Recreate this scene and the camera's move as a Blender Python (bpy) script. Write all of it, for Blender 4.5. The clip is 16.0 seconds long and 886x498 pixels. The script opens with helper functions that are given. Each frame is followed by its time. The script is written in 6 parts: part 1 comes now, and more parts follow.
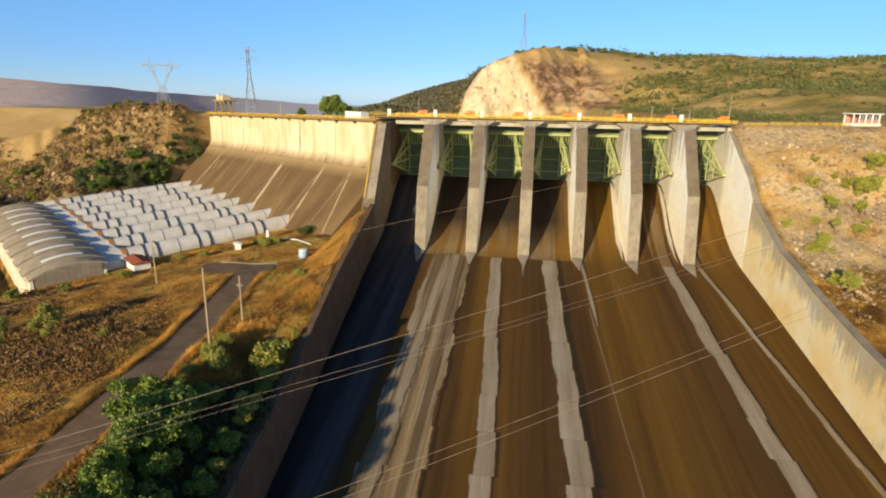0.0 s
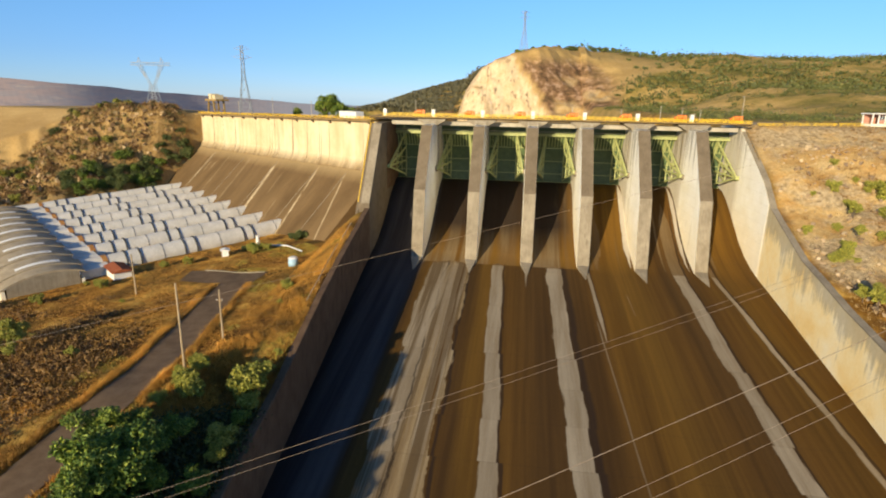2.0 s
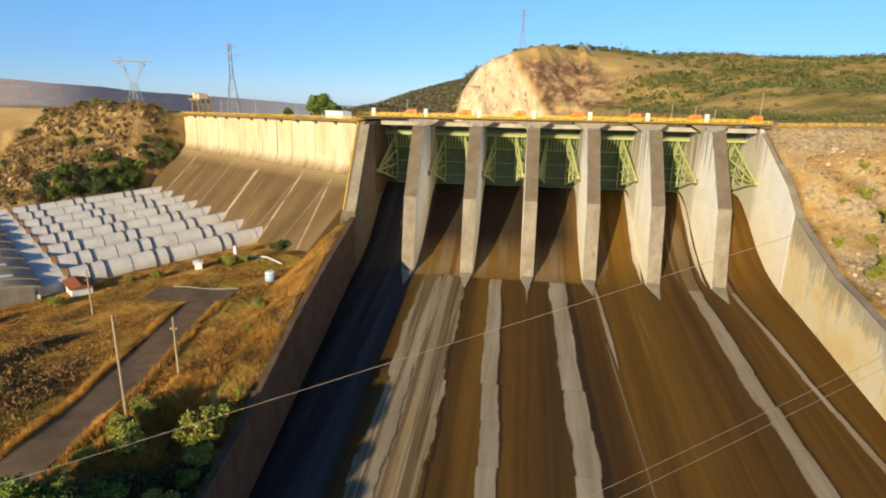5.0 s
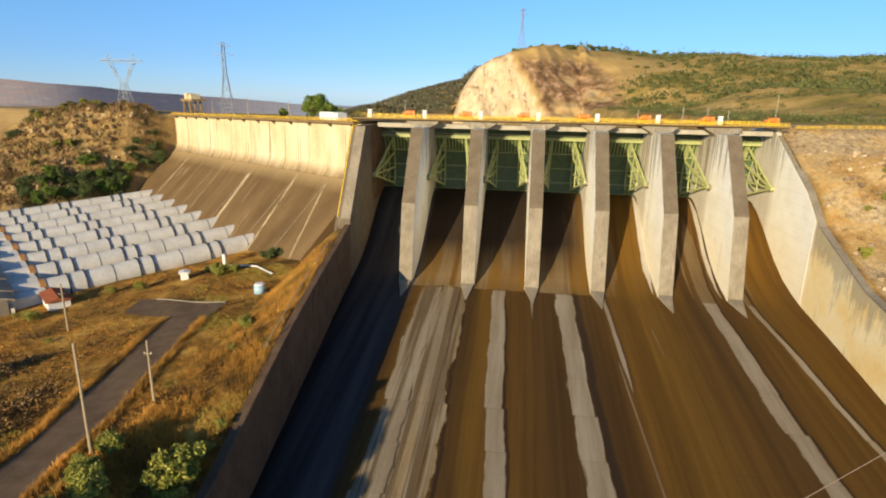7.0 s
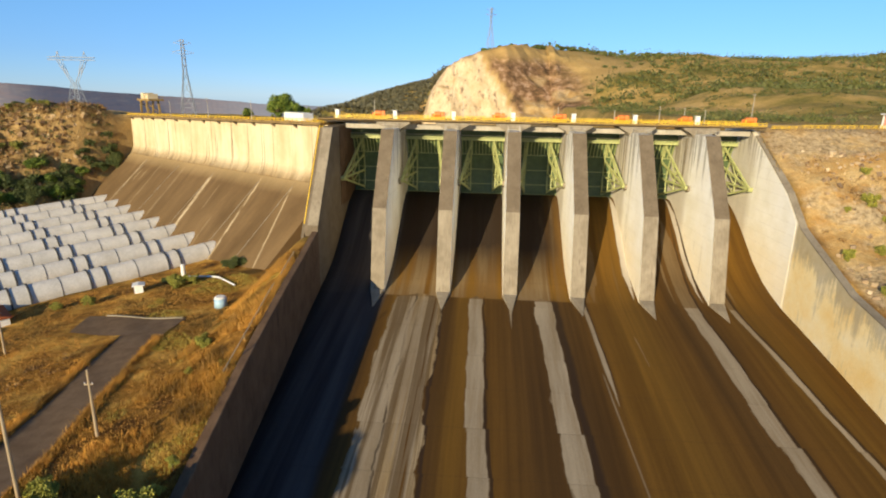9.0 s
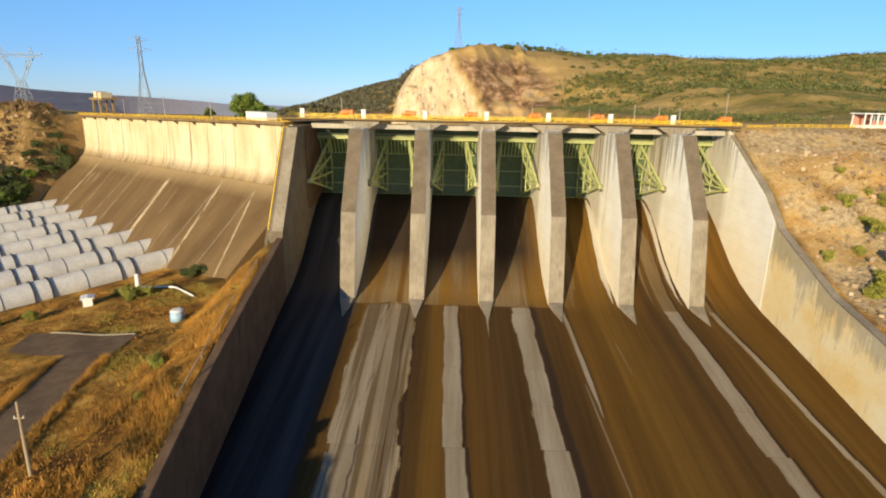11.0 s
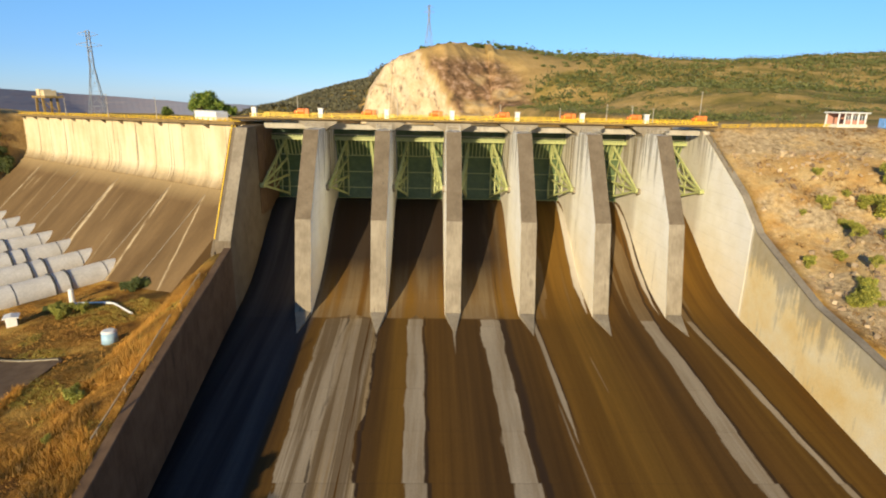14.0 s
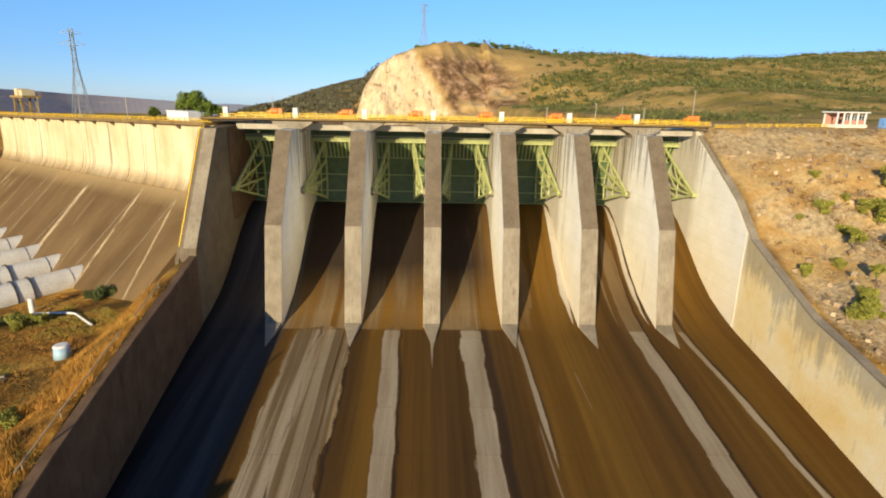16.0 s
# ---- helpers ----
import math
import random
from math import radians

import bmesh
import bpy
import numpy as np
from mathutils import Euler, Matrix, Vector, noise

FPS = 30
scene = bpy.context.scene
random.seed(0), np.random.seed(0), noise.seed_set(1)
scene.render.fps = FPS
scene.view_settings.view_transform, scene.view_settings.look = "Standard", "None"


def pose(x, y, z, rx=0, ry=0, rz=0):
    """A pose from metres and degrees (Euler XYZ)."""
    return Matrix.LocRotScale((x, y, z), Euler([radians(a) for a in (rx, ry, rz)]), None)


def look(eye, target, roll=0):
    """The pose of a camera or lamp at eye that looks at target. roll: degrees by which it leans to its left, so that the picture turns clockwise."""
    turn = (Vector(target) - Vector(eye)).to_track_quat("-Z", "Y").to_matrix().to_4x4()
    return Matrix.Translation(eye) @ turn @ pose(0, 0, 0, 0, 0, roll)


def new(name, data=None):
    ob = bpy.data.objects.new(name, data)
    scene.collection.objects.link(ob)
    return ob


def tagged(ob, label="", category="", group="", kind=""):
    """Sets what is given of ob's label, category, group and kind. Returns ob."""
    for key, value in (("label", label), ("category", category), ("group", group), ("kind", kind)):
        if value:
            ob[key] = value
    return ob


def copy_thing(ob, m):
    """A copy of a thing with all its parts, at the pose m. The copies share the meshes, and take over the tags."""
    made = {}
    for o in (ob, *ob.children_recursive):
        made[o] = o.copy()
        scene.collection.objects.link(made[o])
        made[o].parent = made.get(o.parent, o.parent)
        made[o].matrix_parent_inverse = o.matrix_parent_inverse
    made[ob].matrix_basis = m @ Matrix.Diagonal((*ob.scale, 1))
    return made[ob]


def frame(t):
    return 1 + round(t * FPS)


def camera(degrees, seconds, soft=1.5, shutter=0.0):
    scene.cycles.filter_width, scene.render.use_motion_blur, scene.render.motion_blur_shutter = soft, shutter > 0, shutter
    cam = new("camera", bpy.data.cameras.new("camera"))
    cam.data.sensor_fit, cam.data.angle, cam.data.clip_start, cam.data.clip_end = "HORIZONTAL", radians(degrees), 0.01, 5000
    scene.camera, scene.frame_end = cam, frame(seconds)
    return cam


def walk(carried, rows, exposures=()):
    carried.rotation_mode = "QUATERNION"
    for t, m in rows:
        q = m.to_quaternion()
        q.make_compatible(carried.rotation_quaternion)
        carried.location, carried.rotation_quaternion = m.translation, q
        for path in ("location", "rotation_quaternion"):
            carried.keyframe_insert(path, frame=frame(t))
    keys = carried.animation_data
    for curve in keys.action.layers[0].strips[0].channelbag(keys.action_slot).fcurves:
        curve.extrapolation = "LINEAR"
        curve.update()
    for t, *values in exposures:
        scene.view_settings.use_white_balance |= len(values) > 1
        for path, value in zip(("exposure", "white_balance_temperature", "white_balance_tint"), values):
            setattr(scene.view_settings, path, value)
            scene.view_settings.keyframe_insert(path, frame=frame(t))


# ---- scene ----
cam = camera(77.36, 16.0, soft=2.0)
PATH = [
    (0, (41.88, -182.02, 7.39), (35.204, -134.256, -5.800), 0.98),
    (0.5, (41.54, -180.03, 7.31), (34.881, -132.267, -5.893), 0.99),
    (1, (41.29, -178.02, 7.24), (34.659, -130.258, -5.966), 1.01),
    (1.5, (41.13, -175.97, 7.15), (34.505, -128.201, -6.049), 1.02),
    (2, (41.01, -173.81, 7.10), (34.385, -126.037, -6.088), 1.01),
    (2.5, (40.93, -171.61, 7.02), (34.323, -123.838, -6.162), 0.99),
    (3, (40.84, -169.40, 6.91), (34.291, -121.611, -6.250), 0.97),
    (3.5, (40.80, -167.11, 6.75), (34.253, -119.322, -6.403), 0.98),
    (4, (40.76, -164.91, 6.63), (34.173, -117.121, -6.532), 0.97),
    (6.5, (39.42, -155.34, 6.70), (33.189, -107.508, -6.462), 1.00),
    (7, (38.97, -153.54, 6.77), (32.682, -105.708, -6.369), 1.01),
    (7.5, (38.53, -151.93, 6.82), (32.225, -104.103, -6.329), 1.02),
    (8, (38.21, -150.48, 6.85), (32.563, -102.570, -6.290), 1.02),
    (8.5, (37.91, -149.00, 6.78), (33.358, -100.966, -6.349), 1.01),
    (9, (37.61, -147.59, 6.69), (33.916, -99.481, -6.414), 1.00),
    (11.5, (36.60, -141.05, 6.29), (36.379, -92.778, -6.755), 1.09),
    (12, (36.74, -139.79, 6.28), (37.372, -91.532, -6.776), 1.10),
    (12.5, (37.02, -138.47, 6.24), (38.118, -90.215, -6.812), 1.12),
    (13, (37.43, -137.10, 6.20), (38.557, -88.849, -6.852), 1.14),
    (13.5, (37.98, -135.75, 6.15), (39.160, -87.501, -6.907), 1.13),
    (14, (38.62, -134.37, 6.12), (39.929, -86.121, -6.942), 1.13),
    (14.5, (39.40, -132.93, 6.15), (40.733, -84.693, -6.926), 1.12),
    (15, (40.35, -131.58, 6.15), (41.679, -83.344, -6.944), 1.13),
    (15.5, (41.43, -130.21, 6.13), (42.778, -81.968, -6.941), 1.10),
    (16, (42.60, -128.86, 6.10), (43.994, -80.617, -6.982), 1.09),
]
walk(cam, [(t, look(eye, target, roll)) for t, eye, target, roll in PATH])

# world and sun: low golden sun behind the camera, from its left
SUN = Vector((0.9, 2.25, -0.60)).normalized()
SUN_ELEV = math.asin(-SUN.z)
world = bpy.data.worlds.new("sky")
scene.world = world
world.use_nodes = True
wn = world.node_tree.nodes
sky = wn.new("ShaderNodeTexSky")
sky.sky_type = 'NISHITA'
sky.sun_disc = False
sky.sun_elevation = SUN_ELEV + radians(18)
sky.sun_rotation = math.atan2(-SUN.x, -SUN.y)
sky.air_density, sky.dust_density, sky.ozone_density = 0.8, 0.0, 3.0
hue = wn.new("ShaderNodeMix")
hue.data_type, hue.blend_type = 'RGBA', 'MULTIPLY'
hue.inputs[0].default_value = 1.0
# dust near the horizon takes the sky from clear blue to a dull lavender
wtc, wsep, haze = wn.new("ShaderNodeTexCoord"), wn.new("ShaderNodeSeparateXYZ"), wn.new("ShaderNodeValToRGB")
hz_stops = ((0.0, (0.50, 0.67, 1.02)), (0.06, (0.54, 0.77, 1.10)), (0.16, (0.70, 1.06, 1.28)), (0.45, (0.86, 1.0, 1.12)))
while len(haze.color_ramp.elements) < len(hz_stops):
    haze.color_ramp.elements.new(0.5)
for el, (p_, c_) in zip(haze.color_ramp.elements, hz_stops):
    el.position, el.color = p_, (*c_, 1)
world.node_tree.links.new(wtc.outputs["Generated"], wsep.inputs[0])
world.node_tree.links.new(wsep.outputs[2], haze.inputs[0])
world.node_tree.links.new(haze.outputs[0], hue.inputs[7])
world.node_tree.links.new(sky.outputs[0], hue.inputs[6])
world.node_tree.links.new(hue.outputs[2], wn["Background"].inputs[0])
wn["Background"].inputs[1].default_value = 0.086
sun = new("sun", bpy.data.lights.new("sun", 'SUN'))
sun.data.energy, sun.data.angle, sun.data.color = 4.95, radians(0.55), (1.0, 0.82, 0.53)
sun.rotation_euler = SUN.to_track_quat("-Z", "Y").to_euler()
scene.view_settings.exposure = 0.47

# ---------------------------------------------------------------- materials
def mat(name, rough=0.85, metal=0.0):
    m = bpy.data.materials.new(name)
    m.use_nodes = True
    b = m.node_tree.nodes["Principled BSDF"]
    if rough > 0.7:
        b.inputs["Specular IOR Level"].default_value = 0.15
    b.inputs["Roughness"].default_value, b.inputs["Metallic"].default_value = rough, metal
    return m, m.node_tree.nodes, m.node_tree.links, b


def noise_node(n, l, scale, detail=6.0, stretch=None, rough=0.6, coord="Object"):
    tc, mp, nz = n.new("ShaderNodeTexCoord"), n.new("ShaderNodeMapping"), n.new("ShaderNodeTexNoise")
    mp.inputs["Scale"].default_value = stretch or (1, 1, 1)
    nz.inputs["Scale"].default_value, nz.inputs["Detail"].default_value, nz.inputs["Roughness"].default_value = scale, detail, rough
    oi, ad = n.new("ShaderNodeObjectInfo"), n.new("ShaderNodeVectorMath")
    l.new(tc.outputs[coord], ad.inputs[0]), l.new(oi.outputs["Location"], ad.inputs[1])
    l.new(ad.outputs[0], mp.inputs[0]), l.new(mp.outputs[0], nz.inputs["Vector"])
    return nz.outputs["Fac"]


def ramp(n, l, fac, stops):
    r = n.new("ShaderNodeValToRGB")
    e = r.color_ramp.elements
    while len(e) < len(stops):
        e.new(0.5)
    for k, (p, c) in enumerate(stops):
        e[k].position, e[k].color = p, (*c, 1) if len(c) == 3 else c
    l.new(fac, r.inputs[0])
    return r.outputs[0]


def mix(n, l, fac, a, b, mode='MIX'):
    m = n.new("ShaderNodeMix")
    m.data_type, m.blend_type = 'RGBA', mode
    for sock, v in ((m.inputs[0], fac), (m.inputs[6], a), (m.inputs[7], b)):
        if isinstance(v, (int, float)):
            sock.default_value = v
        elif isinstance(v, tuple):
            sock.default_value = (*v, 1)
        else:
            l.new(v, sock)
    return m.outputs[2]


def bump(n, l, b, height, strength=0.4, dist=0.05):
    k = n.new("ShaderNodeBump")
    k.inputs["Strength"].default_value, k.inputs["Distance"].default_value = strength, dist
    l.new(height, k.inputs["Height"]), l.new(k.outputs[0], b.inputs["Normal"])


def blotched(name, c1, c2, scale=0.5, fine=6.0, rough=0.85, metal=0.0, stretch=None, strength=0.3, dist=0.05, c3=None):
    """Two tones in soft blotches, a fine grain over them and a slight relief."""
    m, n, l, b = mat(name, rough, metal)
    big = noise_node(n, l, scale, 7, stretch)
    small = noise_node(n, l, fine, 4)
    stops = [(0.32, c1), (0.68, c2)] if c3 is None else [(0.3, c1), (0.5, c2), (0.72, c3)]
    col = ramp(n, l, big, stops)
    col = mix(n, l, 0.35, col, ramp(n, l, small, [(0.3, (0.55, 0.55, 0.55)), (0.7, (1.25, 1.25, 1.25))]), 'MULTIPLY')
    l.new(col, b.inputs["Base Color"])
    bump(n, l, b, small, strength, dist)
    return m


def concrete(name, c1, c2, streak, streak_col, scale=0.3, along=(1, 1, 0.05), rough=0.9):
    """Cast concrete: soft blotches, run-off streaks, pour lines and grain."""
    m, n, l, b = mat(name, rough)
    col = ramp(n, l, noise_node(n, l, scale, 7), [(0.3, c1), (0.7, c2)])
    run = noise_node(n, l, 1.1, 5, along, 0.55)
    mask = ramp(n, l, run, [(streak, (0, 0, 0)), (streak + 0.16, (1, 1, 1))])
    col = mix(n, l, mask, col, streak_col)
    run2 = noise_node(n, l, 2.6, 3, along, 0.5)
    col = mix(n, l, 0.45, col, ramp(n, l, run2, [(0.3, (0.74, 0.72, 0.68)), (0.6, (1.1, 1.1, 1.08))]), 'MULTIPLY')
    grain = noise_node(n, l, 5.0, 5)
    col = mix(n, l, 0.3, col, ramp(n, l, grain, [(0.3, (0.75, 0.75, 0.75)), (0.7, (1.12, 1.12, 1.12))]), 'MULTIPLY')
    l.new(col, b.inputs["Base Color"])
    bump(n, l, b, grain, 0.3, 0.05)
    return m


M_clean = concrete("pale_concrete", (0.76, 0.69, 0.53), (0.88, 0.82, 0.67), 0.63, (0.34, 0.29, 0.21))
M_edge = concrete("brown_deck_edge", (0.17, 0.115, 0.05), (0.26, 0.18, 0.08), 0.6, (0.16, 0.11, 0.05))
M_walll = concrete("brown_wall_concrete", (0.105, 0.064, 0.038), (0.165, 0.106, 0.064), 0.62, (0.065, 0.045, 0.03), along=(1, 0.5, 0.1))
M_dark = concrete("weathered_concrete", (0.135, 0.105, 0.07), (0.20, 0.16, 0.11), 0.62, (0.12, 0.10, 0.075), along=(1, 1, 0.15))
M_mid = concrete("washed_concrete", (0.21, 0.175, 0.125), (0.33, 0.285, 0.21), 0.6, (0.18, 0.15, 0.11), along=(1, 1, 0.1))
M_deck = concrete("grey_deck_concrete", (0.36, 0.33, 0.27), (0.50, 0.46, 0.38), 0.62, (0.2, 0.17, 0.13))


def node_op(n, l):
    """Short hand for arithmetic nodes."""
    def op(kind, *args):
        k = n.new("ShaderNodeMath"); k.operation = kind
        for sock, v in zip(k.inputs, args):
            if isinstance(v, (int, float)):
                sock.default_value = v
            else:
                l.new(v, sock)
        return k.outputs[0]
    return op


def span(n, l, v, a, b, lo=0.0, hi=1.0):
    """Linear step of v from a to b."""
    r = n.new("ShaderNodeMapRange"); l.new(v, r.inputs[0])
    for k, w in zip((1, 2, 3, 4), (a, b, lo, hi)):
        r.inputs[k].default_value = w
    return r.outputs[0]


def local_axes(n, l):
    tc, sx = n.new("ShaderNodeTexCoord"), n.new("ShaderNodeSeparateXYZ")
    l.new(tc.outputs["Object"], sx.inputs[0])
    return sx.outputs


def pier_mat(name="pier_concrete", soil=0.16):
    """Pale pier concrete: dark run-off from the top, pour lines, yellow bloom low down."""
    m, n, l, b = mat(name, 0.9)
    op, ax = node_op(n, l), local_axes(n, l)
    col = ramp(n, l, noise_node(n, l, 0.22, 7), [(0.3, (0.83, 0.80, 0.68)), (0.7, (0.94, 0.925, 0.85))])
    low = span(n, l, op('MULTIPLY_ADD', noise_node(n, l, 0.3, 5), 10.0, ax[2]), -14.0, -24.0, 0, 0.5)
    col = mix(n, l, low, col, (0.86, 0.74, 0.48))
    run = noise_node(n, l, 0.95, 4, (1, 1, 0.03), 0.6)
    near_top = span(n, l, op('MULTIPLY_ADD', noise_node(n, l, 0.5, 3, (1, 1, 0.1)), 7.0, ax[2]), -11.0, 1.5, soil - 0.20, soil)
    mask = span(n, l, op('ADD', run, near_top), 0.60, 0.68, 0, 0.75)
    col = mix(n, l, mask, col, (0.30, 0.27, 0.20))
    rag = noise_node(n, l, 0.6, 5, (1, 1, 0.12), 0.65)
    soak = span(n, l, op('MULTIPLY_ADD', rag, 3.0, ax[1]), -11.4, -8.4, 0, 0.38)
    col = mix(n, l, soak, col, ramp(n, l, rag, [(0.3, (0.17, 0.115, 0.062)), (0.7, (0.36, 0.27, 0.16))]))
    pour = op('GREATER_THAN', op('ABSOLUTE', op('SUBTRACT', op('FRACT', op('DIVIDE', ax[2], 2.4)), 0.5)), 0.485)
    col = mix(n, l, op('MULTIPLY', pour, 0.22), col, (0.3, 0.26, 0.2))
    grain = noise_node(n, l, 5.0, 5)
    col = mix(n, l, 0.3, col, ramp(n, l, grain, [(0.3, (0.78, 0.78, 0.78)), (0.7, (1.12, 1.12, 1.12))]), 'MULTIPLY')
    l.new(col, b.inputs["Base Color"])
    bump(n, l, b, grain, 0.3, 0.05)
    return m


def wall_mat():
    """Long sunlit wall: yellow lime bloom, grey run-off in broken patches from the top."""
    m, n, l, b = mat("yellowed_wall_concrete", 0.9)
    col = ramp(n, l, noise_node(n, l, 0.12, 6), [(0.3, (0.80, 0.58, 0.24)), (0.5, (0.84, 0.69, 0.38)), (0.7, (0.86, 0.78, 0.56))])
    grey = noise_node(n, l, 0.16, 7, (1, 1, 0.7), 0.7)
    run = noise_node(n, l, 1.0, 4, (1, 1, 0.05), 0.6)
    op, ax = node_op(n, l), local_axes(n, l)
    top = op('MULTIPLY_ADD', ax[1], -0.22, ax[2])            # falls with the chute: about -10 at the coping
    shade_grime = span(n, l, top, -19.0, -10.5, -0.06, 0.24)
    mask = span(n, l, op('ADD', op('MULTIPLY_ADD', run, 0.4, op('MULTIPLY', grey, 0.6)), shade_grime), 0.50, 0.61, 0, 0.66)
    col = mix(n, l, mask, col, ramp(n, l, grey, [(0.3, (0.20, 0.17, 0.12)), (0.7, (0.42, 0.38, 0.29))]))
    up = span(n, l, op('ADD', ax[1], op('MULTIPLY', grey, 1.2)), -33.0, -33.6, 1, 0)
    col = mix(n, l, op('MULTIPLY', up, 0.7), col, (0.86, 0.80, 0.64))
    grain = noise_node(n, l, 4.0, 5)
    col = mix(n, l, 0.3, col, ramp(n, l, grain, [(0.3, (0.75, 0.75, 0.75)), (0.7, (1.12, 1.12, 1.12))]), 'MULTIPLY')
    l.new(col, b.inputs["Base Color"])
    bump(n, l, b, grain, 0.3, 0.05)
    return m


FACE_LO, FACE_HI = (0.105, 0.065, 0.028), (0.195, 0.128, 0.06)


def cream_face():
    """Upright dam face: cream lime, long dark run-off lines, browning towards the lip."""
    m, n, l, b = mat("cream_dam_concrete", 0.9)
    op, ax = node_op(n, l), local_axes(n, l)
    col = ramp(n, l, noise_node(n, l, 0.15, 6), [(0.3, (0.52, 0.42, 0.245)), (0.7, (0.66, 0.565, 0.365))])
    broad = noise_node(n, l, 0.30, 3, (1, 0.03, 0.03), 0.5)
    col = mix(n, l, 0.5, col, ramp(n, l, broad, [(0.35, (0.86, 0.80, 0.70)), (0.65, (1.1, 1.1, 1.1))]), 'MULTIPLY')
    thin = noise_node(n, l, 0.85, 3, (1, 0.010, 0.010), 0.6)
    brk = noise_node(n, l, 0.35, 3, (1, 0.2, 0.2))
    col = mix(n, l, span(n, l, noise_node(n, l, 0.10, 4, (1, 0.3, 0.3)), 0.50, 0.62, 0, 0.55), col, (0.70, 0.62, 0.43))
    mask = op('MULTIPLY', span(n, l, thin, 0.595, 0.62, 0, 0.95), span(n, l, brk, 0.36, 0.5, 0.45, 1))
    col = mix(n, l, mask, col, (0.13, 0.098, 0.058))
    z = op('MULTIPLY_ADD', noise_node(n, l, 0.12, 3, (1, 1, 1), 0.5), 2.4, ax[2])
    z = op('MULTIPLY_ADD', ax[0], FALL_X, z)
    col = mix(n, l, span(n, l, z, -10.4, -14.4), col, ramp(n, l, broad, [(0.3, FACE_LO), (0.7, (0.34, 0.23, 0.11))]))
    grain = noise_node(n, l, 4.0, 5)
    col = mix(n, l, 0.25, col, ramp(n, l, grain, [(0.3, (0.75, 0.75, 0.75)), (0.7, (1.12, 1.12, 1.12))]), 'MULTIPLY')
    l.new(col, b.inputs["Base Color"])
    bump(n, l, b, grain, 0.3, 0.05)
    return m


FALL_X = 0.018


def brown_face():
    """Sloping dam face: golden-brown growth, with pale lime runs down the joints."""
    m, n, l, b = mat("brown_dam_face", 0.9)
    op, ax = node_op(n, l), local_axes(n, l)
    col = ramp(n, l, noise_node(n, l, 0.08, 6, (1, 0.5, 0.5)), [(0.3, FACE_LO), (0.7, FACE_HI)])
    run = noise_node(n, l, 0.28, 5, (1, 0.05, 0.05), 0.55)
    col = mix(n, l, 0.3, col, ramp(n, l, run, [(0.3, (0.66, 0.62, 0.56)), (0.7, (1.25, 1.2, 1.12))]), 'MULTIPLY')
    wig = noise_node(n, l, 0.35, 4)
    rag = noise_node(n, l, 0.8, 6, (1, 0.3, 0.3), 0.7)
    holes = span(n, l, rag, 0.36, 0.58)
    for c, k, w, amt, n0, n1 in ((121, -0.12, 0.55, 0.85, 2.5, 22), (117, -0.15, 0.5, 0.5, 6, 10), (112, -0.15, 0.5, 0.45, 6, 9), (61.5, -0.28, 1.3, 1.0, 4, 25), (52, -0.2, 0.45, 0.45, 6, 12), (32, -0.3, 0.7, 0.8, 2, 25),
                                 (15.5, -0.55, 0.5, 0.75, 3, 25), (45, -0.3, 0.4, 0.25, 14, 25), (104, -0.2, 0.9, 0.2, 3, 20), (84, -0.2, 1.2, 0.18, 3, 18)):
        pos = op('MULTIPLY_ADD', wig, 1.4, op('MULTIPLY_ADD', ax[1], -k, ax[0]))
        d = op('ABSOLUTE', op('SUBTRACT', pos, c + 0.7))
        d = op('ADD', d, op('MULTIPLY_ADD', rag, w * 1.6, -w * 0.8))
        mk = op('MULTIPLY', span(n, l, d, w, w * 0.3, 0, amt), holes)
        mk = op('MULTIPLY', mk, op('MULTIPLY', span(n, l, ax[1], n0 - 0.6, n0 + 0.8), span(n, l, ax[1], n1 + 1, n1 - 1)))
        col = mix(n, l, mk, col, (0.62, 0.50, 0.31))
    for c, k, w, amt in ((59.2, -0.28, 1.6, 0.5), (78, -0.2, 1.4, 0.4), (29.5, -0.3, 1.0, 0.4), (98, -0.2, 1.2, 0.3), (20, -0.4, 0.9, 0.35)):
        pos = op('MULTIPLY_ADD', wig, 1.4, op('MULTIPLY_ADD', ax[1], -k, ax[0]))
        d = op('ADD', op('ABSOLUTE', op('SUBTRACT', pos, c)), op('MULTIPLY_ADD', rag, w * 1.5, -w * 0.75))
        mk = op('MULTIPLY', span(n, l, d, w, w * 0.2, 0, amt), span(n, l, ax[1], 17, 5))
        col = mix(n, l, mk, col, (0.10, 0.062, 0.03))
    lip = op('MULTIPLY_ADD', rag, -1.5, ax[1])
    col = mix(n, l, span(n, l, lip, 4.2, 0.4, 0, 0.55), col, (0.46, 0.34, 0.17))
    grain = noise_node(n, l, 3.0, 5)
    col = mix(n, l, 0.3, col, ramp(n, l, grain, [(0.3, (0.65, 0.65, 0.65)), (0.7, (1.18, 1.18, 1.18))]), 'MULTIPLY')
    l.new(col, b.inputs["Base Color"])
    bump(n, l, b, grain, 0.3, 0.06)
    return m


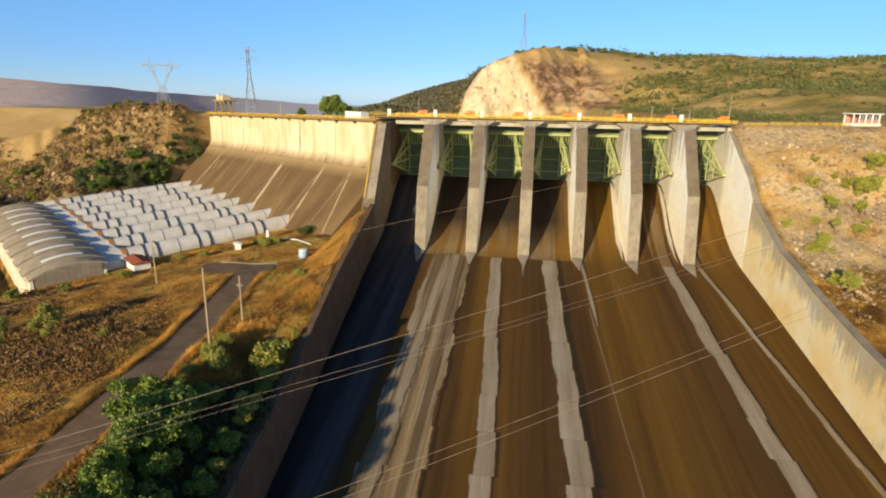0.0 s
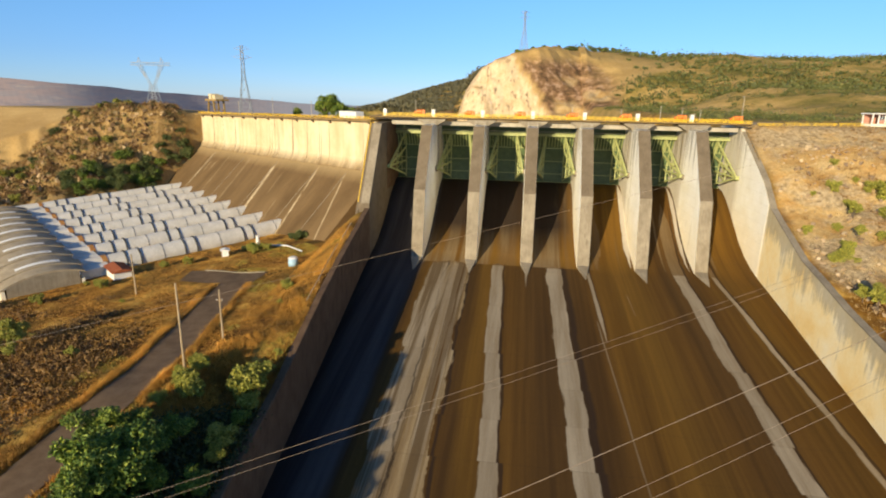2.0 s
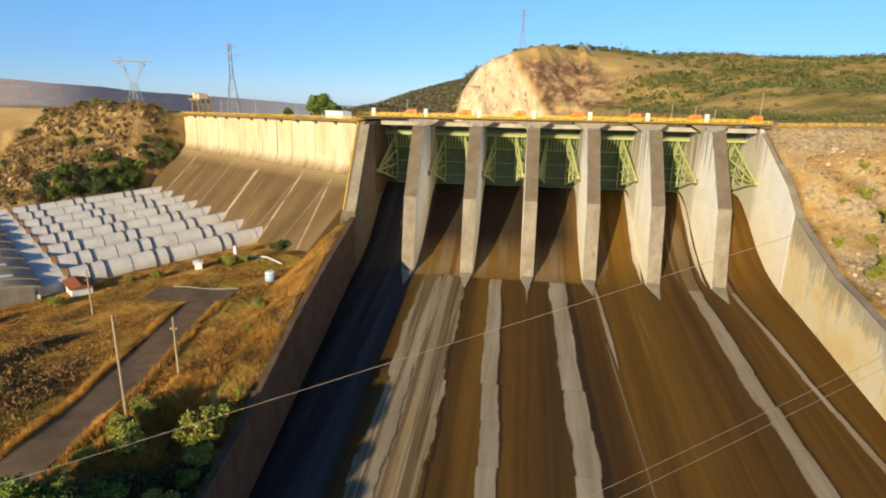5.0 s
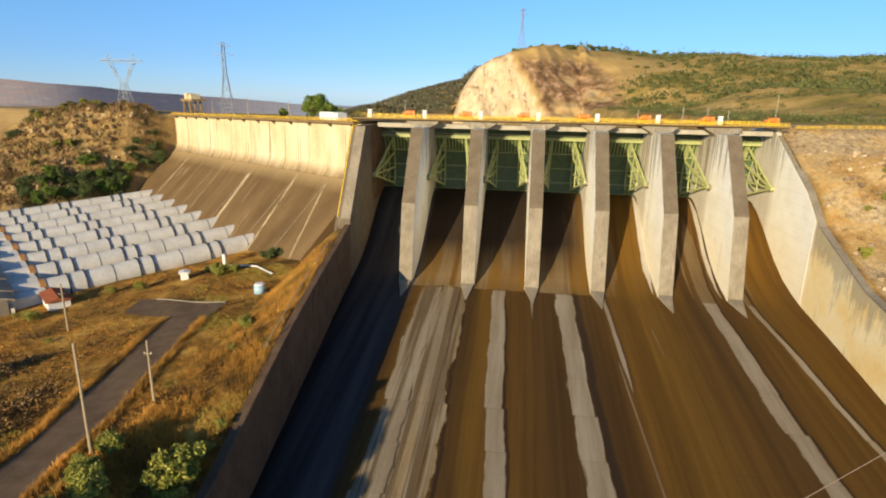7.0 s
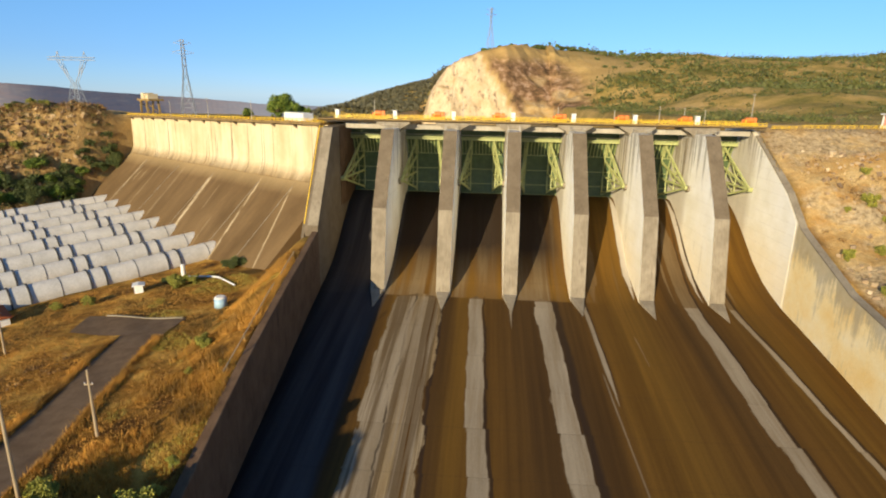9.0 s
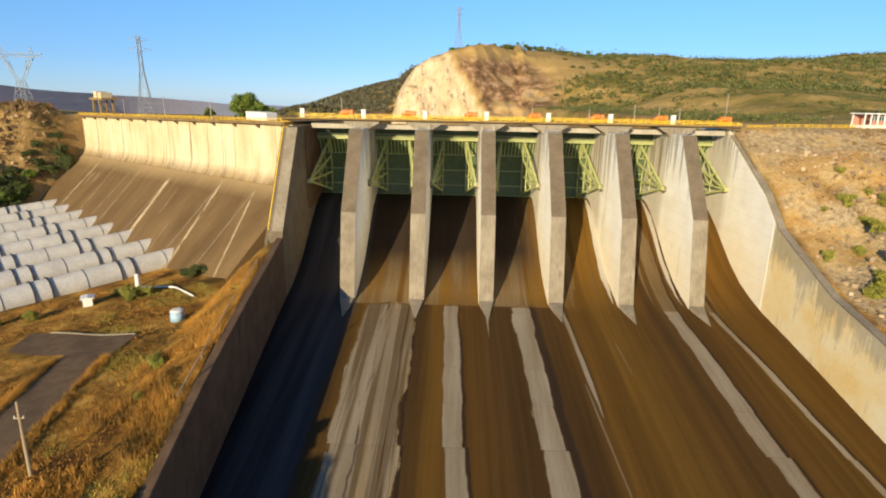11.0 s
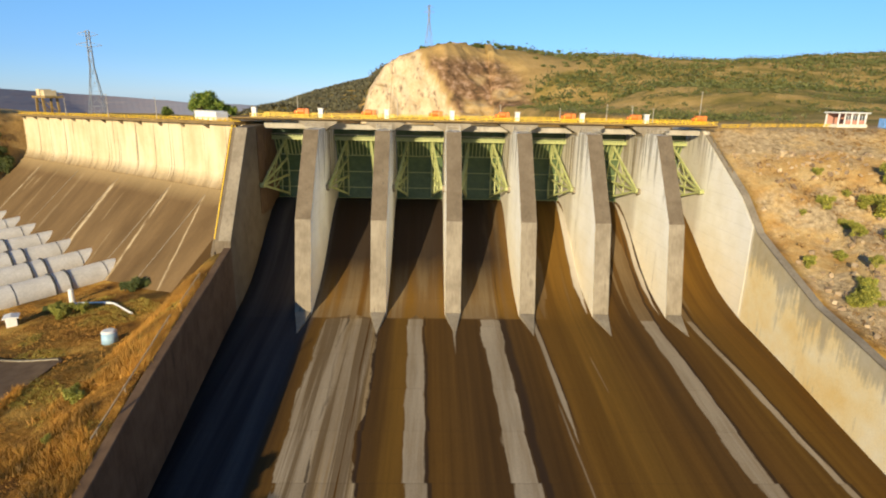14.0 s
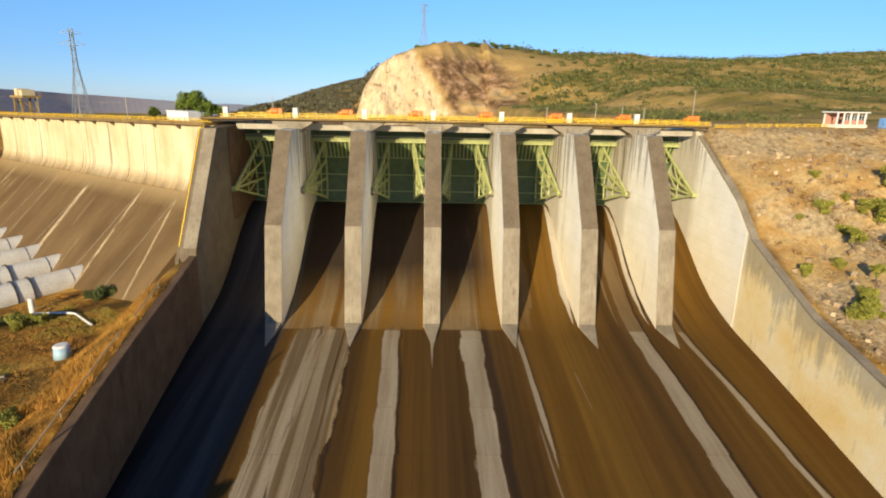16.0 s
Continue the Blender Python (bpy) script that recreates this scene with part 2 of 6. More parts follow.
def chute_mat():
    """Chute floor: brown and golden growth in broad bands, with ragged pale strips where the flow has scoured the slabs."""
    m, n, l, b = mat("stained_chute_concrete", 0.75)
    op, ax = node_op(n, l), local_axes(n, l)
    X, Y = ax[0], ax[1]
    # broad bands of growth across the width, softly wandering
    wander = op('MULTIPLY_ADD', op('ADD', Y, 35), 0.02, X)
    wander = op('ADD', wander, op('MULTIPLY_ADD', noise_node(n, l, 0.06, 5, (1, 0.35, 0.35)), 7.0, -3.5))
    wig0 = noise_node(n, l, 0.2, 4, (1, 0.2, 0.2))
    gold, olive, brown, dark = (0.140, 0.073, 0.011), (0.118, 0.064, 0.011), (0.106, 0.055, 0.011), (0.072, 0.039, 0.011)
    base = ramp(n, l, op('DIVIDE', wander, 100.0), [(0.16, dark), (0.20, olive), (0.24, brown), (0.305, dark), (0.335, olive), (0.40, brown), (0.45, dark), (0.54, dark), (0.585, brown), (0.63, gold), (0.69, olive), (0.75, brown),
                                                    (0.79, dark), (0.86, brown), (0.905, olive), (0.96, gold)])
    base = mix(n, l, 0.75, base, ramp(n, l, noise_node(n, l, 0.30, 6, (1, 0.03, 0.03), 0.6), [(0.3, (0.55, 0.50, 0.5)), (0.7, (1.35, 1.3, 1.15))]), 'MULTIPLY')
    fine = noise_node(n, l, 1.2, 4, (1, 0.02, 0.02), 0.6)
    base = mix(n, l, 0.35, base, ramp(n, l, fine, [(0.3, (0.55, 0.5, 0.45)), (0.7, (1.3, 1.3, 1.2))]), 'MULTIPLY')
    # growth thins out and darkens down the chute
    down = span(n, l, op('MULTIPLY_ADD', wig0, 30.0, Y), -42.0, -85.0, 0, 0.16)
    base = mix(n, l, down, base, ramp(n, l, fine, [(0.35, (0.048, 0.027, 0.010)), (0.65, (0.085, 0.047, 0.014))]))
    cols = noise_node(n, l, 0.22, 5, (1, 0.04, 0.04), 0.6)
    ogee = ramp(n, l, cols, [(0.34, (0.06, 0.032, 0.012)), (0.42, (0.19, 0.098, 0.014)), (0.50, (0.17, 0.10, 0.035)), (0.58, (0.23, 0.165, 0.085)), (0.68, (0.14, 0.070, 0.012))])
    on_ogee = op('MULTIPLY', span(n, l, Y, -34.6, -34.3), span(n, l, op('MULTIPLY_ADD', wig0, 6.0, X), 66.0, 60.0, 0, 0.85))
    base = mix(n, l, on_ogee, base, ogee)
    # shade under the gates of the left bays, painted into the floor colour
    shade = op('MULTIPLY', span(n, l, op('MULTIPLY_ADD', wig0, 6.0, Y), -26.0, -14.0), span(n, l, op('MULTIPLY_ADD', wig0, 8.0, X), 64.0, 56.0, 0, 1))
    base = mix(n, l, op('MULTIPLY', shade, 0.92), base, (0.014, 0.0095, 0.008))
    # left wall's cast shadow painted as a dark streaky strip along the floor
    shade_grime = ramp(n, l, noise_node(n, l, 0.3, 5, (1, 0.04, 0.04), 0.6), [(0.3, (0.012, 0.011, 0.014)), (0.7, (0.075, 0.068, 0.066))])
    shade_mask = span(n, l, op('MULTIPLY_ADD', noise_node(n, l, 0.25, 4, (1, 0.1, 0.1)), 3.0, X), 18.6, 17.2, 0, 0.92)
    base = mix(n, l, shade_mask, base, shade_grime)
    wig = noise_node(n, l, 0.13, 5, (1, 1, 1), 0.6)
    rag = noise_node(n, l, 1.2, 5, (1, 0.05, 0.05), 0.65)
    slab = op('FLOOR', op('DIVIDE', Y, 9.3))
    wn_ = n.new("ShaderNodeTexWhiteNoise"); wn_.noise_dimensions = '1D'
    l.new(slab, wn_.inputs["W"])
    wid = noise_node(n, l, 0.07, 5, (1.5, 1, 1), 0.65)
    tone = noise_node(n, l, 0.45, 6, (1, 0.07, 0.07), 0.65)
    pale = ramp(n, l, tone, [(0.3, (0.215, 0.160, 0.092)), (0.5, (0.295, 0.242, 0.165)), (0.7, (0.385, 0.325, 0.23))])
    pale = mix(n, l, 0.7, pale, ramp(n, l, wn_.outputs[0], [(0, (0.82, 0.80, 0.76)), (1, (1.12, 1.12, 1.12))]), 'MULTIPLY')
    tan = ramp(n, l, tone, [(0.3, (0.10, 0.060, 0.022)), (0.7, (0.20, 0.14, 0.072))])
    up = span(n, l, op('MULTIPLY_ADD', wig, 0.8, Y), -34.55, -34.15)
    floor_pale = mix(n, l, up, pale, tan)
    # centre at the ogee's foot, drift, half width, start, end, strength, own dark border
    strips = ((23.9, -0.01, 5.3, -34.4, -400, 0.9, 0.5), (36.2, -0.03, 1.5, -34.4, -400, 0.95, 0.5), (50.3, -0.03, 1.9, -34.4, -400, 1.0, 1.3), (58.9, -0.035, 0.42, -33.5, -68, 0.9, 0.25), (57.6, -0.05, 0.14, -60, -400, 0.5, 0),
              (81.2, -0.035, 1.55, -10, -400, 0.95, 0.4), (78.6, -0.035, 0.3, -8, -34, 0.8, 0), (89.6, -0.075, 0.55, -10, -400, 0.9, 0.5), (91.3, -0.04, 0.5, -14, -34, 0.7, 0), (66.3, -0.05, 0.11, -48, -57, 0.9, 0),
              (43.6, 0.0, 0.38, -33.5, -47, 0.8, 0.2), (70.1, 0.0, 0.75, 0, -33, 0.95, 0), (84.5, 0.0, 0.5, 0, -33, 0.95, 0.4), (61.5, 0.0, 1.4, -12, -34.5, 0.5, 0), (67.5, 0.0, 0.3, -20, -34, 0.4, 0))
    for c, k, half, y0, y1, amt, rim in strips:
        pos = op('MULTIPLY_ADD', op('MINIMUM', op('ADD', Y, 35), 0.0), -k, X)
        sway = min(0.9, half * 1.2)
        pos = op('ADD', pos, op('MULTIPLY_ADD', wig, sway, -sway / 2))
        step = min(0.8, half * 0.6)
        pos = op('ADD', pos, op('MULTIPLY_ADD', wn_.outputs[0], step, -step / 2))
        jag = min(1.3, half * 1.2)
        raw = op('SUBTRACT', pos, c)
        d = op('ADD', op('ABSOLUTE', raw), op('MULTIPLY_ADD', rag, jag, -jag / 2))
        d = op('DIVIDE', d, op('MULTIPLY_ADD', wid, 0.7, 0.62))
        # strips taper to a point where they end
        taper = op('MULTIPLY', span(n, l, Y, y0 + 1.0, y0 - 0.6) if y0 < -30 else span(n, l, Y, y0 + 3.0, y0 - 6.0), span(n, l, Y, y1, y1 + 9.0) if y1 > -300 else 1.0)
        d = op('ADD', d, op('MULTIPLY', op('SUBTRACT', 1.0, taper), half))
        if rim:
            edge = op('MULTIPLY', span(n, l, op('ABSOLUTE', op('SUBTRACT', op('ADD', raw, op('MULTIPLY_ADD', rag, 1.2, -0.6)), half + rim * 0.5)), rim * 0.75, rim * 0.3, 0, 0.75), taper)
            base = mix(n, l, edge, base, (0.022, 0.014, 0.010))
        mk = op('MULTIPLY', span(n, l, d, half + 0.08, half - 0.14, 0, amt), span(n, l, taper, 0.02, 0.1))
        if half > 3:
            split = noise_node(n, l, 0.34, 4, (1, 0.02, 0.02), 0.6)
            mk = op('MULTIPLY', mk, span(n, l, split, 0.37, 0.41, 0.0, 1.0))
            inner = op('MULTIPLY', span(n, l, raw, -0.8, 0.2), span(n, l, split, 0.46, 0.53, 0, 0.85))
            base = mix(n, l, mk, base, mix(n, l, inner, floor_pale, ramp(n, l, tone, [(0.3, (0.17, 0.10, 0.035)), (0.55, (0.33, 0.24, 0.12)), (0.75, (0.43, 0.35, 0.22))])))
            worn = noise_node(n, l, 0.75, 5, (1, 0.014, 0.014), 0.65)
            base = mix(n, l, op('MULTIPLY', mk, span(n, l, worn, 0.47, 0.55, 0, 0.85)), base, (0.095, 0.058, 0.022))
            cleft = op('ABSOLUTE', op('ADD', raw, op('MULTIPLY_ADD', wig, 1.6, 0.1)))
            base = mix(n, l, op('MULTIPLY', op('MULTIPLY', span(n, l, cleft, 0.26, 0.1, 0, 0.8), taper), span(n, l, split, 0.44, 0.5)), base, (0.03, 0.02, 0.012))
        else:
            # strips that start at the gates: wet sheen painted as a paler tone
            base = mix(n, l, mk, base, ramp(n, l, tone, [(0.3, (0.36, 0.32, 0.26)), (0.7, (0.55, 0.51, 0.43))]) if y0 > -5 else floor_pale)
    # slab joints across the flow
    fr = op('ABSOLUTE', op('SUBTRACT', op('FRACT', op('DIVIDE', op('MULTIPLY_ADD', rag, 0.15, Y), 9.3)), 0.5))
    base = mix(n, l, op('MULTIPLY', op('GREATER_THAN', fr, 0.4935), 0.22), base, (0.03, 0.02, 0.012))
    grain = noise_node(n, l, 4.0, 5)
    base = mix(n, l, 0.3, base, ramp(n, l, grain, [(0.3, (0.65, 0.65, 0.65)), (0.7, (1.2, 1.2, 1.2))]), 'MULTIPLY')
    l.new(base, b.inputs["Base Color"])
    bump(n, l, b, grain, 0.3, 0.05)
    return m


def ground_mat():
    m, n, l, b = mat("dry_ground", 0.95)
    at = n.new("ShaderNodeAttribute"); at.attribute_name = "cover"
    sep = n.new("ShaderNodeSeparateColor"); l.new(at.outputs["Color"], sep.inputs[0])
    at2 = n.new("ShaderNodeAttribute"); at2.attribute_name = "rubble"
    sep2 = n.new("ShaderNodeSeparateColor"); l.new(at2.outputs["Color"], sep2.inputs[0])
    big, mid, fine = noise_node(n, l, 0.05, 6), noise_node(n, l, 0.16, 7), noise_node(n, l, 1.3, 6, None, 0.7)
    grass = ramp(n, l, mid, [(0.34, (0.10, 0.046, 0.010)), (0.5, (0.32, 0.155, 0.024)), (0.66, (0.66, 0.40, 0.085))])
    grass = mix(n, l, ramp(n, l, big, [(0.48, (0, 0, 0)), (0.60, (0.75, 0.75, 0.75))]), grass, (0.12, 0.085, 0.02))
    rock = ramp(n, l, noise_node(n, l, 0.30, 10, None, 0.75), [(0.36, (0.028, 0.018, 0.010)), (0.46, (0.11, 0.058, 0.020)), (0.57, (0.22, 0.115, 0.034)), (0.66, (0.46, 0.30, 0.135)), (0.73, (0.15, 0.078, 0.025))])
    rock = mix(n, l, span(n, l, noise_node(n, l, 0.09, 6), 0.52, 0.62, 0, 0.75), rock, (0.085, 0.075, 0.022))
    green = ramp(n, l, noise_node(n, l, 0.020, 11, None, 0.74), [(0.36, (0.135, 0.125, 0.028)), (0.46, (0.29, 0.22, 0.056)), (0.54, (0.46, 0.31, 0.095)), (0.64, (0.60, 0.40, 0.15))])
    fieldc = ramp(n, l, noise_node(n, l, 0.03, 6, (1, 2.5, 1)), [(0.3, (0.36, 0.23, 0.085)), (0.7, (0.52, 0.36, 0.15))])

    def gate(src, tex):
        k = n.new("ShaderNodeMath"); k.operation = 'ADD'
        l.new(src, k.inputs[0]); l.new(tex, k.inputs[1])
        return ramp(n, l, k.outputs[0], [(0.80, (0, 0, 0)), (0.95, (1, 1, 1))])

    col = mix(n, l, gate(sep.outputs[0], mid), grass, rock)
    col = mix(n, l, sep.outputs[1], col, green)
    col = mix(n, l, sep.outputs[2], col, fieldc)
    straw = ramp(n, l, noise_node(n, l, 0.11, 9, None, 0.7), [(0.3, (0.33, 0.16, 0.04)), (0.42, (0.50, 0.30, 0.10)), (0.55, (0.60, 0.42, 0.18)), (0.7, (0.64, 0.48, 0.25))])
    broken = ramp(n, l, noise_node(n, l, 0.9, 6, None, 0.75), [(0.34, (0.13, 0.092, 0.055)), (0.5, (0.42, 0.325, 0.19)), (0.66, (0.64, 0.51, 0.32))])
    straw = mix(n, l, span(n, l, noise_node(n, l, 0.10, 5, (0.5, 1, 1)), 0.44, 0.54, 0, 0.9), straw, broken)
    col = mix(n, l, sep2.outputs[0], col, straw)
    cliff = ramp(n, l, noise_node(n, l, 0.07, 10, (1, 1, 0.35), 0.75), [(0.3, (0.32, 0.21, 0.10)), (0.43, (0.56, 0.42, 0.24)), (0.58, (0.70, 0.56, 0.36)), (0.75, (0.60, 0.45, 0.27))])
    cracks = noise_node(n, l, 0.22, 6, (1, 1, 0.10), 0.7)
    cliff = mix(n, l, span(n, l, cracks, 0.46, 0.36, 0, 0.75), cliff, (0.16, 0.10, 0.06))
    col = mix(n, l, sep2.outputs[1], col, cliff)
    brown = ramp(n, l, noise_node(n, l, 0.10, 8, (1, 1, 1.5), 0.72), [(0.38, (0.035, 0.022, 0.017)), (0.47, (0.14, 0.074, 0.042)), (0.55, (0.26, 0.15, 0.085)), (0.60, (0.44, 0.30, 0.21)), (0.7, (0.16, 0.105, 0.045))])
    col = mix(n, l, sep2.outputs[2], col, brown)
    col = mix(n, l, 0.5, col, ramp(n, l, fine, [(0.3, (0.5, 0.48, 0.45)), (0.7, (1.35, 1.33, 1.3))]), 'MULTIPLY')
    l.new(col, b.inputs["Base Color"])
    bump(n, l, b, fine, 0.8, 0.5)
    return m


def leaf_mat(name, c1, c2, c3, patch=0.7, lo=(0.6, 0.6, 0.6), hi=(1.3, 1.3, 1.2)):
    m, n, l, b = mat(name, 0.65)
    src = n.new("ShaderNodeNewGeometry").outputs["Random Per Island"]
    col = ramp(n, l, src, [(0.0, c1), (0.55, c2), (1.0, c3)])
    col = mix(n, l, 0.5 if patch > 0.5 else 1.0, col, ramp(n, l, noise_node(n, l, patch, 5), [(0.32, lo), (0.68, hi)]), 'MULTIPLY')
    l.new(col, b.inputs["Base Color"])
    b.inputs["Subsurface Weight"].default_value = 0.0
    return m


M_face, M_chute, M_ground, M_cream, M_pier, M_wallr, M_endpier = brown_face(), chute_mat(), ground_mat(), cream_face(), pier_mat(), wall_mat(), pier_mat("end_pier_concrete", 0.09)
M_green = blotched("green_gate_paint", (0.062, 0.105, 0.045), (0.105, 0.155, 0.068), 0.8, 5.0, rough=0.55)
M_arm = blotched("pale_green_arm_paint", (0.36, 0.39, 0.15), (0.50, 0.53, 0.23), 0.8, 5.0, rough=0.55)
M_yellow = blotched("yellow_rail_paint", (0.66, 0.40, 0.015), (0.85, 0.58, 0.04), 2.0, 9.0, rough=0.5)
M_orange = blotched("orange_machine_paint", (0.65, 0.16, 0.03), (0.80, 0.26, 0.05), 2.0, 9.0, rough=0.5)
M_white = blotched("white_paint", (0.72, 0.71, 0.66), (0.84, 0.83, 0.78), 1.0, 6.0, rough=0.6)
M_steel = blotched("pale_grey_steel_paint", (0.55, 0.525, 0.46), (0.70, 0.67, 0.60), 0.25, 3.0, rough=0.55)
M_ring = blotched("dark_ring_steel", (0.03, 0.03, 0.032), (0.07, 0.07, 0.07), 1.0, 6.0, rough=0.6)
M_rust = blotched("rusty_steel", (0.30, 0.13, 0.04), (0.45, 0.24, 0.08), 0.8, 5.0)
M_asphalt = blotched("asphalt", (0.13, 0.083, 0.045), (0.19, 0.128, 0.074), 0.5, 8.0)
M_wood = blotched("grey_pole_wood", (0.30, 0.22, 0.13), (0.46, 0.36, 0.23), 1.5, 8.0, stretch=(3, 3, 0.3))
M_roof = blotched("grey_roof_sheet", (0.29, 0.235, 0.155), (0.41, 0.34, 0.23), 0.4, 3.0, rough=0.75)
M_tile = blotched("red_roof_tiles", (0.25, 0.07, 0.03), (0.38, 0.12, 0.05), 1.0, 6.0)
M_lattice = blotched("galvanised_lattice", (0.24, 0.265, 0.285), (0.32, 0.345, 0.365), 1.0, 5.0, rough=0.6)
M_blue = blotched("blue_paint", (0.10, 0.25, 0.55), (0.18, 0.36, 0.68), 1.0, 6.0, rough=0.5)
M_tank = blotched("pale_blue_tank_plastic", (0.30, 0.48, 0.62), (0.42, 0.60, 0.72), 1.0, 6.0, rough=0.5)
M_glass = blotched("dark_window_glass", (0.03, 0.04, 0.05), (0.05, 0.06, 0.07), 1.0, 6.0, rough=0.15)
M_pink = blotched("pink_brick_panel", (0.45, 0.22, 0.16), (0.56, 0.30, 0.22), 2.0, 8.0)
M_leaf = leaf_mat("dark_green_leaves", (0.04, 0.085, 0.009), (0.12, 0.19, 0.018), (0.30, 0.34, 0.035))
M_leafy = leaf_mat("olive_leaves", (0.13, 0.15, 0.018), (0.28, 0.28, 0.036), (0.45, 0.40, 0.07))
M_straw = leaf_mat("dry_straw", (0.38, 0.185, 0.026), (0.44, 0.225, 0.034), (0.50, 0.28, 0.048), 0.11, (0.30, 0.30, 0.22), (1.65, 1.6, 1.5))
M_bark = blotched("bark", (0.09, 0.065, 0.045), (0.17, 0.13, 0.09), 2.0, 9.0)
M_rockm = leaf_mat("quarry_rock", (0.20, 0.135, 0.08), (0.38, 0.27, 0.155), (0.55, 0.42, 0.26))
M_spur = leaf_mat("brown_spur_rock", (0.11, 0.06, 0.025), (0.25, 0.15, 0.065), (0.56, 0.40, 0.21))
M_cable = blotched("cable_steel", (0.30, 0.22, 0.14), (0.42, 0.32, 0.22), 1.0, 5.0, rough=0.5)
M_scrub = leaf_mat("dry_hill_scrub", (0.058, 0.072, 0.016), (0.10, 0.112, 0.026), (0.165, 0.16, 0.042))
M_woods = leaf_mat("hazy_ridge_woods", (0.075, 0.072, 0.04), (0.105, 0.098, 0.052), (0.145, 0.128, 0.065), 0.05)
M_brush = leaf_mat("brown_brush", (0.15, 0.074, 0.02), (0.26, 0.14, 0.038), (0.42, 0.26, 0.085))
M_pale_straw = leaf_mat("pale_straw", (0.42, 0.28, 0.10), (0.50, 0.36, 0.15), (0.58, 0.44, 0.22), 0.11, (0.7, 0.62, 0.5), (1.15, 1.12, 1.1))
M_crane = blotched("weathered_crane_paint", (0.24, 0.15, 0.05), (0.42, 0.28, 0.08), 1.0, 6.0, rough=0.6)
M_verge = leaf_mat("green_verge_grass", (0.17, 0.155, 0.02), (0.29, 0.24, 0.034), (0.46, 0.34, 0.06), 0.2)
M_weed = leaf_mat("brown_weeds", (0.11, 0.058, 0.016), (0.20, 0.105, 0.026), (0.33, 0.185, 0.042))
M_shade_leaves = leaf_mat("grove_shade_leaves", (0.022, 0.032, 0.007), (0.045, 0.06, 0.012), (0.09, 0.10, 0.02))
M_leafd = leaf_mat("dull_green_leaves", (0.040, 0.062, 0.014), (0.085, 0.11, 0.024), (0.16, 0.18, 0.042))

# ---------------------------------------------------------------- mesh helpers
def link_mesh(name, bm, material, smooth=False):
    me = bpy.data.meshes.new(name)
    bm.normal_update()
    bm.to_mesh(me)
    bm.free()
    me.materials.append(material)
    if smooth:
        me.polygons.foreach_set("use_smooth", [True] * len(me.polygons))
    return new(name, me)


def part(name, bm, material, parent, label="", smooth=False):
    ob = link_mesh(name, bm, material, smooth)
    ob.parent = parent
    return tagged(ob, label)


def empty(name, x, y, z, rz=0.0):
    ob = new(name)
    ob.matrix_world = pose(x, y, z, 0, 0, rz)
    return ob


def box(bm, x0, x1, y0, y1, z0, z1, m=None):
    v = [bm.verts.new(m @ Vector(p) if m else p) for p in
         ((x0, y0, z0), (x1, y0, z0), (x1, y1, z0), (x0, y1, z0), (x0, y0, z1), (x1, y0, z1), (x1, y1, z1), (x0, y1, z1))]
    for f in ((0, 3, 2, 1), (4, 5, 6, 7), (0, 1, 5, 4), (1, 2, 6, 5), (2, 3, 7, 6), (3, 0, 4, 7)):
        bm.faces.new([v[i] for i in f])


def beam(bm, a, b, w, h=None):
    """A square bar from a to b."""
    a, b = Vector(a), Vector(b)
    d = b - a
    q = d.to_track_quat("Z", "Y").to_matrix().to_4x4()
    h = h or w
    box(bm, -w / 2, w / 2, -h / 2, h / 2, 0, d.length, Matrix.Translation(a) @ q)


def tube(bm, a, b, r0, r1=None, seg=10, caps=True):
    a, b = Vector(a), Vector(b)
    r1 = r0 if r1 is None else r1
    q = (b - a).to_track_quat("Z", "Y").to_matrix()
    rings = []
    for p, r in ((a, r0), (b, r1)):
        rings.append([bm.verts.new(p + q @ Vector((math.cos(t) * r, math.sin(t) * r, 0))) for t in [2 * math.pi * k / seg for k in range(seg)]])
    for k in range(seg):
        bm.faces.new((rings[0][k], rings[0][(k + 1) % seg], rings[1][(k + 1) % seg], rings[1][k]))
    if caps:
        bm.faces.new(rings[0][::-1]), bm.faces.new(rings[1])


def prism(bm, poly, x0, x1, axis="x", m=None):
    """Extrude a closed (a, b) outline along an axis; x: outline in (y, z)."""
    def at(x, p):
        v = Vector((x, p[0], p[1])) if axis == "x" else Vector((p[0], x, p[1])) if axis == "y" else Vector((p[0], p[1], x))
        return m @ v if m else v
    A, B = [bm.verts.new(at(x0, p)) for p in poly], [bm.verts.new(at(x1, p)) for p in poly]
    n = len(poly)
    for k in range(n):
        bm.faces.new((A[k], A[(k + 1) % n], B[(k + 1) % n], B[k]))
    bm.faces.new(A[::-1]), bm.faces.new(B)
    bmesh.ops.recalc_face_normals(bm, faces=bm.faces)


def sstep(t):
    t = np.clip(t, 0, 1)
    return t * t * (3 - 2 * t)


# ---------------------------------------------------------------- plan numbers
PITCH, PIER = 14.5, 1.55            # spillway bay pitch, half a pier
XL, XR = 1.5, 100.2                 # inner faces of the training walls
FLOOR = [(8, -18.0), (2, -17.8), (-1, -18.2), (-5, -19.9), (-10, -23.0), (-15, -26.5), (-18.5, -28.9), (-24, -31.8), (-29, -33.5), (-34.5, -34.9),
         (-44, -36.2), (-54, -37.7), (-64, -39.3), (-87, -42.8), (-98, -44.5), (-140, -50.6), (-200, -59.5), (-260, -68)]
WALL_TOP = [(8, 0.6), (-8, 0.5), (-15, -3.4), (-28, -11.0), (-35, -17.0), (-41, -19.4), (-54, -24.3), (-63, -26.0), (-72, -28.0), (-90, -30.9),
            (-98, -31.8), (-140, -38), (-200, -47), (-260, -56)]
